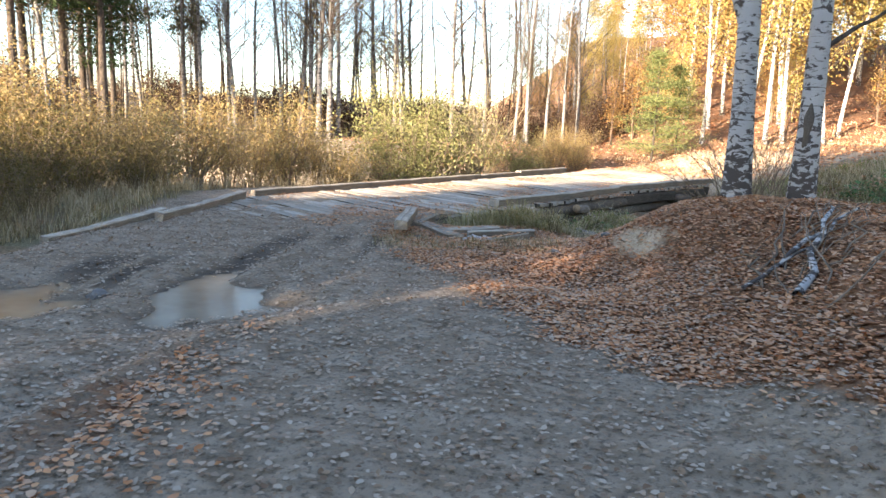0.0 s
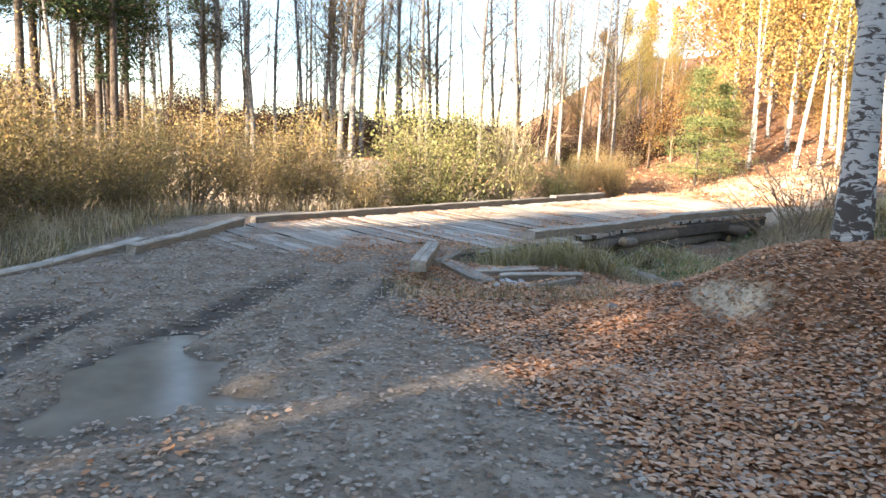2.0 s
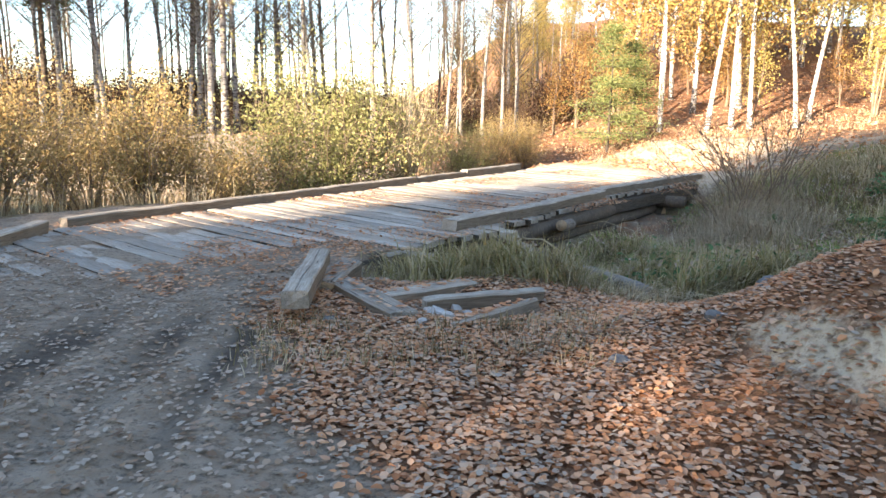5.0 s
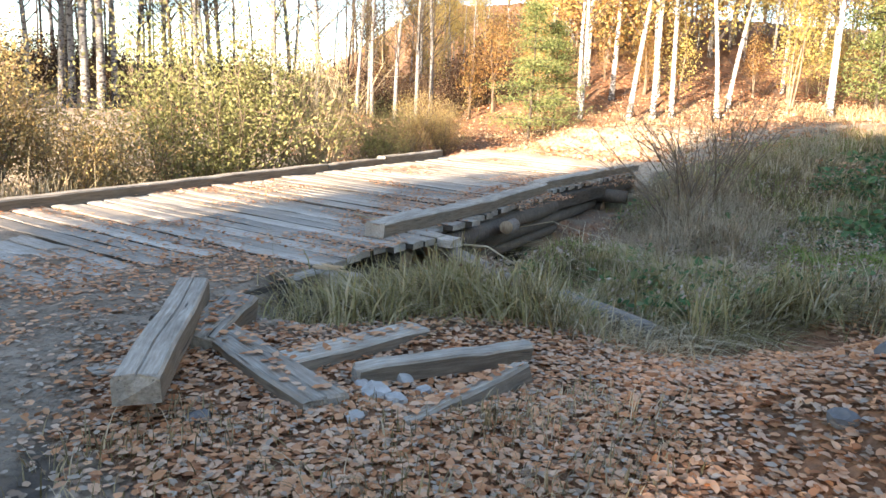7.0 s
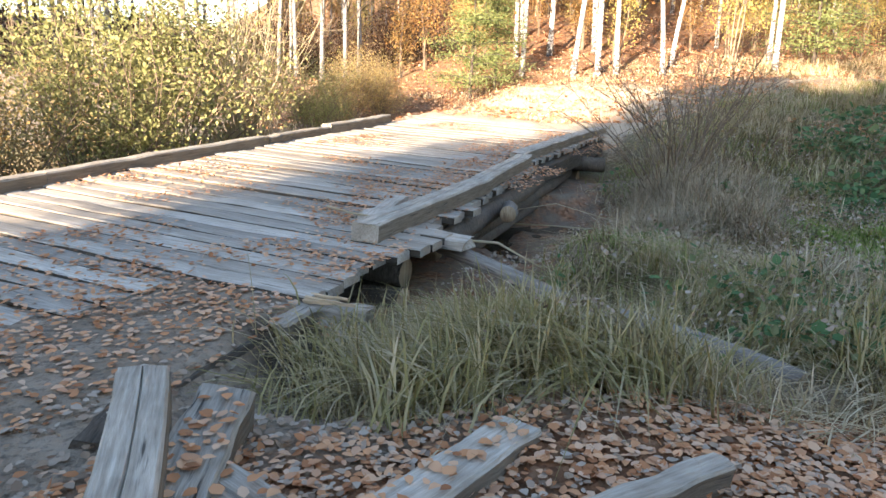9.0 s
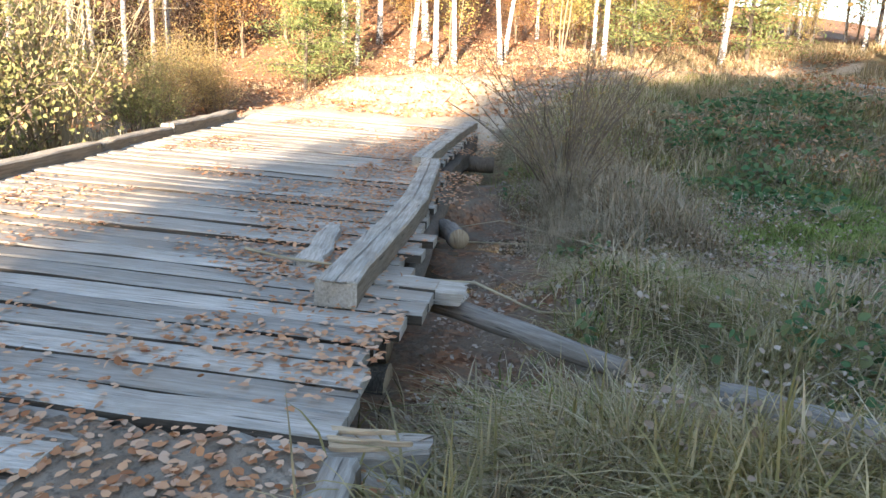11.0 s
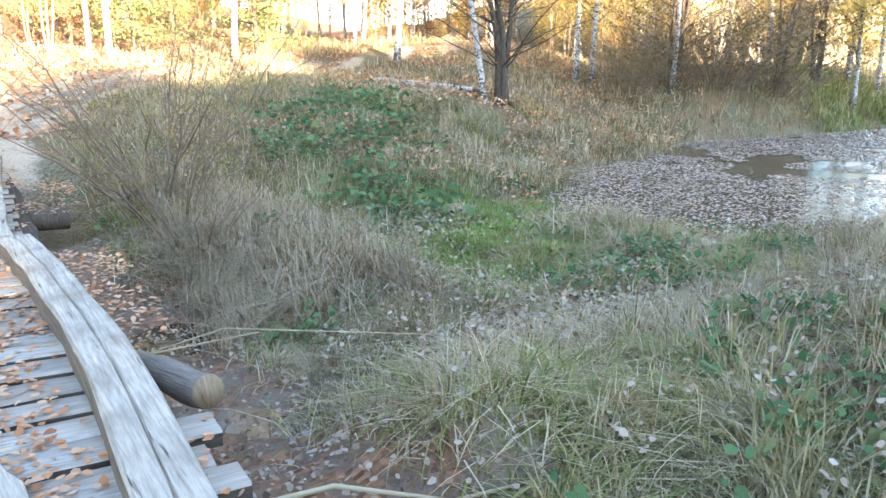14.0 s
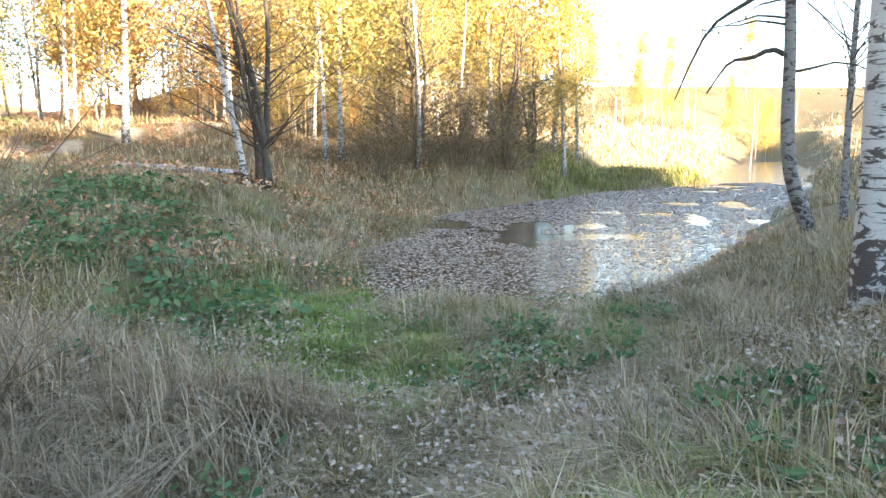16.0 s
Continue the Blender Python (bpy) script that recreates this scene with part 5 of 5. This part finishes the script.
def lawn(x, y):
    return bump2(x, y, 10.1, 17.3, 3.2, 1.8) * (0.9 + 0.4 * fbm(x, y, 1.2)) > 0.32


grass("low_turf", area(4200, 5.5, 14.5, 14.5, 20.5, lambda x, y: valley(x, y) & lawn(x, y), 55), 24, 0.19, 0.013, LAWN, "short bright green grass in the hollow", 56, 0.16, 0.9, 0.5)
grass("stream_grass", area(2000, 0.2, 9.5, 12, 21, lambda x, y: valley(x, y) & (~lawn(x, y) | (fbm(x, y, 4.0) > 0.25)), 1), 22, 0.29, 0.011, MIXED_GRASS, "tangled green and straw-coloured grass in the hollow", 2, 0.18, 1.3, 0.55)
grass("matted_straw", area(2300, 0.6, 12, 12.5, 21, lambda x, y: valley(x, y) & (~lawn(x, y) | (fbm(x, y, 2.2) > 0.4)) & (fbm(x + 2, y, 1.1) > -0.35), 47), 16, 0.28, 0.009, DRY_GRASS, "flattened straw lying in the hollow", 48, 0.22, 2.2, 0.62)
grass("bridge_sedge", area(620, 0.5, 5.0, 12.5, 15.6, lambda x, y: valley(x, y) & (seg_dist(x, y - TY, [(1.75, 15.95), (2.45, 14.2)])[0] > 0.5) & (seg_dist(x + 0.25, y - TY, [(2.60, 13.66), (2.99, 12.35)])[0] > 0.6) & (y < 14.35 + 0.12 * (x - 1)), 57), 18, 0.52, 0.013, SEDGE, "tall green and straw sedge beside the bridge", 58, 0.12, 0.95, 0.58)
grass("dry_stalks", area(300, 0.8, 7.5, 12.2, 16.5, lambda x, y: valley(x, y) & (fbm(x, y, 1.3) > -0.1), 3), 18, 0.5, 0.008, DRY_GRASS, "dry straw-coloured sedge bent over by the stream", 4, 0.16, 1.25, 0.55)
grass("green_grass", area(3300, 1.6, 15, 13, 22, lambda x, y: valley(x, y) & ~lawn(x, y) & (fbm(x + 4, y, 0.9) > -0.25), 5), 20, 0.28, 0.012, GREEN_GRASS, "low green grass in the hollow", 6, 0.2, 1.35, 0.5)
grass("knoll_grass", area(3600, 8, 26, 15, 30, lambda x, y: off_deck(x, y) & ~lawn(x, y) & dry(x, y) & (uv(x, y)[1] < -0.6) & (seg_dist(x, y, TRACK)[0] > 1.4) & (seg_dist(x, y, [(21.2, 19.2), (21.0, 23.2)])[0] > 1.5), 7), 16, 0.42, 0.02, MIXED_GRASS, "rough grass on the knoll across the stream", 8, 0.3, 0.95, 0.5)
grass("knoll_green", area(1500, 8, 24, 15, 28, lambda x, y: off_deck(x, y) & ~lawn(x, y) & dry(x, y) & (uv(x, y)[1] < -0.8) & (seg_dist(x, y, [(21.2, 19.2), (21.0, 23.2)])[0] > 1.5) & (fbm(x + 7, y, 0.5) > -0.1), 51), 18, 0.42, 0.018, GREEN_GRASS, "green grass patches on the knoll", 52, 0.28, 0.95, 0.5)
grass("knoll_straw", area(900, 8, 24, 15, 29, lambda x, y: off_deck(x, y) & ~lawn(x, y) & dry(x, y) & (uv(x, y)[1] < -0.8) & (seg_dist(x, y, [(21.2, 19.2), (21.0, 23.2)])[0] > 1.5) & (fbm(x, y, 0.8) > 0), 9), 16, 0.6, 0.018, DRY_GRASS, "dry straw grass on the knoll", 10, 0.25, 0.9, 0.5)
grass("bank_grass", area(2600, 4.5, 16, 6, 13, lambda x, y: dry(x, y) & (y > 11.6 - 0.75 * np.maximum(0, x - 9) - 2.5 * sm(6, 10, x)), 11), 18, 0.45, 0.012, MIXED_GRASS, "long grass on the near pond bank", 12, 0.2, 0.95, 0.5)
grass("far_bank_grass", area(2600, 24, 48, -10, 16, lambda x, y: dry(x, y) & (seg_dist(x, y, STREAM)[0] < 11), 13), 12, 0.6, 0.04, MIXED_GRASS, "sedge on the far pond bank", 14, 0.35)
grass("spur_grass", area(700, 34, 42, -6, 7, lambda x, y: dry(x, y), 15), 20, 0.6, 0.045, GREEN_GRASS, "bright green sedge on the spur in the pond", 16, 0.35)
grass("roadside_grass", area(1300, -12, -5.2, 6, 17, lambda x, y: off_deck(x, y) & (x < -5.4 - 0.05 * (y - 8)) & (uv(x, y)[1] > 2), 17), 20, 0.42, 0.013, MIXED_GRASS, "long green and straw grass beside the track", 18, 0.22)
grass("tall_dry_weeds", area(1000, -14, 2, 12, 30, lambda x, y: (uv(x, y)[1] > 5.7) & (uv(x, y)[1] < 9), 19), 16, 0.6, 0.014, DRY_GRASS, "tall dry weeds along the bridge", 20, 0.25, 0.35)
grass("slope_grass", area(900, 8, 34, 27, 36, lambda x, y: ((uv(x, y)[1] < 0) | (uv(x, y)[0] > 17)) & (seg_dist(x, y, TRACK)[0] > 1.4), 21), 12, 0.26, 0.014, DRY_GRASS, "sunlit dry grass at the foot of the slope", 22, 0.35)
grass("east_grass", area(2600, 20, 46, 14, 34, lambda x, y: dry(x, y) & (seg_dist(x, y, [(21.2, 19.2), (21.0, 23.2)])[0] > 1.5) & (seg_dist(x, y, TRACK)[0] > 1.5), 41), 12, 0.5, 0.035, MIXED_GRASS, "rough grass under the birches", 42, 0.4, 0.8)
grass("meadow_grass", area(6500, 42, 100, -60, 8, lambda x, y: dry(x, y), 43), 10, 0.8, 0.09, DRY_GRASS, "sunlit dry grass of the far meadow", 44, 0.7, 0.6)
grass("leafy_tufts", area(150, -0.9, 1.8, 10.2, 11.6, lambda x, y: x > -1, 23), 14, 0.16, 0.008, MIXED_GRASS, "short tufts of grass among fallen leaves", 24, 0.1)
rg = np.random.default_rng(71)
u, v = rg.uniform(5.3, 10.5, 560), -0.85 - 2.1 * rg.uniform(0, 1, 560) ** 1.3
k = fbm(u, v, 2.3) > -0.35
x, y = xy(u[k], v[k])
grass("weed_bank", np.stack([x, y], 1), 26, 0.66, 0.011, WEED, "tall dead weeds and straw hanging over the dry bed", 72, 0.15, 0.95, 0.6)
spots_w = np.array([(5.2, 14.9), (4.9, 14.4), (5.6, 14.2), (4.4, 13.9), (6.3, 13.6), (7.0, 14.3), (7.4, 13.2), (5.4, 13.4), (6.2, 15.1)])
spots_w = np.concatenate([spots_w + rg.normal(0, 0.3, spots_w.shape) for i in range(14)])
grass("dead_sedge", spots_w, 30, 0.5, 0.011, WEED, "dark dead sedge lying in matted heaps", 73, 0.16, 1.0, 0.62)
rg = np.random.default_rng(75)
x, y = rg.uniform(0.15, 4.6, 300), rg.uniform(12.75, 13.75, 300)
k = (y > 12.85 + 0.12 * np.sin(x * 2.1)) & (y < 13.75 + 0.08 * x) & (seg_dist(x + 0.3, y - TY, [(2.60, 13.66), (2.99, 12.35)])[0] > 0.55) & (x > 0.25 + 0.5 * (y - 12.75))
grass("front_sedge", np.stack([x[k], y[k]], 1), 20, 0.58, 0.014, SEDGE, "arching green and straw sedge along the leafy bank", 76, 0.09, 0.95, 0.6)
x, y = rg.uniform(0.0, 1.5, 90), rg.uniform(13.3, 14.6, 90)
k = (x + 0.62) * 0.80 - (y - 13.62) * 0.60 > 0.32
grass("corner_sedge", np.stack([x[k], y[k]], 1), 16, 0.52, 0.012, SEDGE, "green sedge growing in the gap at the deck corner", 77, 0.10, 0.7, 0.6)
TUFTS = []
for i in range(4):
    rg = np.random.default_rng(200 + i)
    n = 220
    P = np.zeros((n, 3))
    P[:, :2] = rg.normal(0, 0.11, (n, 2))
    V, Q, T = blades(P, 0.52 * rg.uniform(0.35, 1.15, n), rg.uniform(0.006, 0.014, n), P[:, :2] * 4.5 + rg.normal(0, 0.5, (n, 2)) + rg.normal(0, 0.45, 2), rg, 0.6)
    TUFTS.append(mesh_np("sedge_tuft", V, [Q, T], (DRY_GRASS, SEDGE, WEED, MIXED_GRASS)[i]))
spots = [(7.1, 16.0, 1.3), (7.5, 15.6, 1.1), (9.4, 15.1, 1.5), (17.0, 17.0, 1.9), (16.5, 17.5, 1.5), (7.9, 14.75, 1.2)]
tr = random.Random(9)
for i in range(34):
    x = tr.uniform(0.9, 4.2)
    y = 13.3 + tr.uniform(0, 1.4) + 0.25 * x
    if valley(np.array(x), np.array(y)) and seg_dist(np.array(x), np.array(y - TY), [(2.45, 13.95), (3.1, 12.45)])[0] > 0.5 and seg_dist(np.array(x), np.array(y - TY), [(1.75, 15.95), (2.55, 13.95)])[0] > 0.5:
        spots.append((x, y, tr.uniform(0.5, 0.85)))
while len(spots) < 150:
    x, y = tr.uniform(2.2, 13), tr.uniform(12.6, 20)
    if valley(np.array(x), np.array(y)) and (x < 8 or tr.random() < 0.4):
        spots.append((x, y, tr.uniform(0.5, 1.05)))
for i, (x, y, sc) in enumerate(spots):
    ob = new("sedge_tuft", TUFTS[i % 4])
    ob.matrix_basis = pose(x, y, float(ground_z(x, y)) - 0.03, 0, 0, i * 71) @ Matrix.Diagonal((sc, sc, sc * tr.uniform(0.7, 1.0), 1))
    tagged(ob, "arching straw-coloured sedge tussock in the hollow" if i % 2 == 0 else "arching green sedge tussock in the hollow", "grass", "sedge tussocks")

# ---- leaves ----


def scatter(name, P, size, mat, label, seed, lift=0.012, z=None, flat=0.82):
    rg = np.random.default_rng(seed)
    zz = ground_z(P[:, 0], P[:, 1]) if z is None else z
    Q = np.column_stack([P, zz + lift + rg.uniform(0, 0.015, len(P))])
    V, F = fallen(Q, size * rg.uniform(0.6, 1.3, len(P)), rg, flat)
    return tagged(new(name, mesh_np(name, V, [F], mat)), label, "leaves", kind="stuff")


lr = np.random.default_rng(31)


def by_zone(n, x0, x1, y0, y1, seed, low=0.0):
    rg = np.random.default_rng(seed)
    x, y = rg.uniform(x0, x1, n), rg.uniform(y0, y1, n)
    k = (zones(x, y)[1] * 1.1 + low > rg.uniform(0, 1, n)) & (ground_z(x, y) > -0.48) & off_deck(x, y, -0.1)
    return np.stack([x[k], y[k]], 1)


scatter("leaf_litter", by_zone(105000, -1.8, 8.0, 2.0, 13.0, 32), 0.049, LITTER, "thick cover of brown and orange fallen leaves", 33)
scatter("track_leaves", by_zone(42000, -5.5, 3, 2.0, 14.6, 34, 0.7), 0.042, PALE_LITTER, "scattered pale fallen leaves on the dirt track", 35)
x, y = lr.uniform(-6, 40, 26000), 27 + 22 * lr.uniform(0, 1, 26000) ** 1.4
k = uv(x, y)[0] > 13.5 - 3 * (uv(x, y)[1] > 6)
scatter("slope_leaves", np.stack([x[k], y[k]], 1), 0.13, LITTER, "orange and brown leaves covering the wooded slope", 45, 0.02, flat=0.6)
x, y = lr.uniform(0.3, 20, 60000), lr.uniform(11.5, 23, 60000)
k = (valley(x, y) | ((ground_z(x, y) < WATER_Z) & off_deck(x, y))) & (fbm(x, y, 1.1) + 0.6 * fbm(x, y, 3.1) > -0.3 + 0.03 * x) | ((np.abs(uv(x, y)[1] + 0.5) < 0.7) & off_deck(x, y, 0.0) & (uv(x, y)[0] > -0.8) & (uv(x, y)[0] < 9) & (lr.random(60000) < 0.7))
scatter("grass_leaves", np.stack([x[k], y[k]], 1), 0.043, PALE_LITTER, "pale leaves caught in the grass", 36, 0.06 + 0.30 * lr.random(int(k.sum())) * (np.abs(uv(x[k], y[k])[1] + 0.5) > 0.7), np.maximum(ground_z(x[k], y[k]), WATER_Z - 0.05), 0.5)
x, y = lr.uniform(13, 34, 16000), lr.uniform(7, 24, 16000)
k = dry(x, y) & (fbm(x, y, 0.6) > -0.25)
scatter("bank_leaves", np.stack([x[k], y[k]], 1), 0.10, LITTER, "brown leaves caught in the grass by the pond", 53, 0.05 + 0.25 * lr.random(int(k.sum())), flat=0.5)
x, y = lr.uniform(10, 42, 110000), lr.uniform(-10, 17, 110000)
k = (ground_z(x, y) < water_z(x)) & (fbm(x, y, 0.55) + 0.5 * fbm(x, y, 1.7) + 0.5 * (1 - sm(11, 17, x)) > -0.80 + 0.12 * sm(22, 36, x) + 0.95 * bump2(x, y, 22.5, 12.2, 4.0, 2.2))
scatter("floating_leaves", np.stack([x[k], y[k]], 1), 0.055 + 0.0042 * (x[k] - 10), FLOAT_LITTER, "pale leaves floating on the pond", 37, 0.004, water_z(x[k]), 0.97)
u, v = lr.uniform(-4.2, 11.5, 36000), lr.uniform(0.0, 4.6, 36000)
k = fbm(u, v, 1.4) + 0.5 * fbm(u, v * 0.5, 3.3) + 0.28 * (v < 2.2) + 0.7 * np.exp(-np.abs(v - 1.1) / 0.35) + 0.5 * (v > 4.0)
k = k + 1.7 * sm(-0.85, -1.15, u) * sm(-3.6, -2.4, u) * (1 - sm(0.9, 2.0, v)) + 1.8 * np.exp(-((v - 1.0 - 0.05 * u) / 0.34) ** 2) * (u > 0.9)
k = k > lr.uniform(0.1, 1.5, len(u))
x, y = xy(u[k], v[k])
scatter("deck_leaves", np.stack([x, y], 1), 0.047, LITTER, "fallen leaves lying on the bridge deck", 38, 0.006, np.maximum(deck_z(u[k], v[k]), np.where(u[k] < -0.9, ground_z(x, y), -9)), 0.85)
x, y = lr.uniform(1.5, 15, 26000), lr.uniform(13, 22, 26000)
k = valley(x, y) & ~(lawn(x, y) & (lr.random(len(x)) < 0.75)) & (fbm(x + 5, y, 0.9) + 0.4 * fbm(x, y, 3.0) > 0.45)
scatter("hollow_herbs", np.stack([x[k], y[k]], 1), 0.085, HERB, "small green weeds among the grass of the hollow", 49, 0.08 + 0.2 * lr.random(int(k.sum())), flat=0.4)
P = []
for p, q, w in LEAFY:
    f, o = lr.uniform(0.05, 0.95, 46), lr.uniform(-0.4, 0.4, 46) * w
    dx, dy = (q[0] - p[0]), (q[1] - p[1])
    n = math.hypot(dx, dy)
    P.append(np.stack([p[0] + f * dx + o * dy / n, p[1] + f * dy - o * dx / n, p[2] + f * (q[2] - p[2])], 1))
P = np.concatenate(P)
scatter("timber_leaves", P[:, :2], 0.06, LITTER, "fallen leaves lying on the timbers", 40, 0.008, P[:, 2], 0.9)
x, y = lr.uniform(9.5, 20, 9000), lr.uniform(17, 25, 9000)
k = np.maximum(bump2(x, y, 15.6, 21.35, 2.6, 1.7), 0.75 * np.exp(-(seg_dist(x, y, [(15.6, 21.4), (11.0, 18.7)])[0] / 0.95) ** 2)) * (0.8 + 0.5 * fbm(x, y, 1.6)) > lr.uniform(0.1, 0.9, len(x))
scatter("herb_patch", np.stack([x[k], y[k]], 1), 0.15, HERB, "patch of dark green nettles on the knoll", 39, 0.30, flat=0.45)

# ---- deck planks ----


def curb_v(u):
    return 0.45 + 0.055 * (u - 0.45) - 0.13 * math.sin(min(1.0, max(0.0, (u - 0.45) / 5.6)) * math.pi) if u < 6.1 else 0.88


u = -4.75
i = 0
while u < 12.2:
    me = plank_meshes[i % 8]
    v0 = (prng.uniform(-0.03, 0.10) if u < 0.55 else (-0.09 if u < 1.25 else curb_v(u) - 0.13 - (prng.uniform(0.04, 0.22) if u < 2.6 else prng.uniform(0.0, 0.09)))) if u > -1.05 else 0.95 - 0.06 * (u + 1.05)
    v1 = 4.45 + 0.09 * u + prng.uniform(-0.05, 0.06)
    zc = prng.uniform(-0.017, 0.017)
    a, b = bp(u, v0, deck_z(u, v0) + zc), bp(u + prng.uniform(-0.02, 0.02), v1, deck_z(u, v1) + zc)
    ln = (Vector(b) - Vector(a)).length
    xax = (Vector(b) - Vector(a)).normalized()
    yax = Vector((0, 0, 1)).cross(xax).normalized()
    m = Matrix((xax, yax, xax.cross(yax))).transposed().to_4x4()
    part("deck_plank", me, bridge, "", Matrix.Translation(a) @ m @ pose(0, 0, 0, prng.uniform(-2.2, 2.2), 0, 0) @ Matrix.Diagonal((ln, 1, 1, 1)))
    u += 0.245 + prng.uniform(-0.008, 0.012)
    i += 1
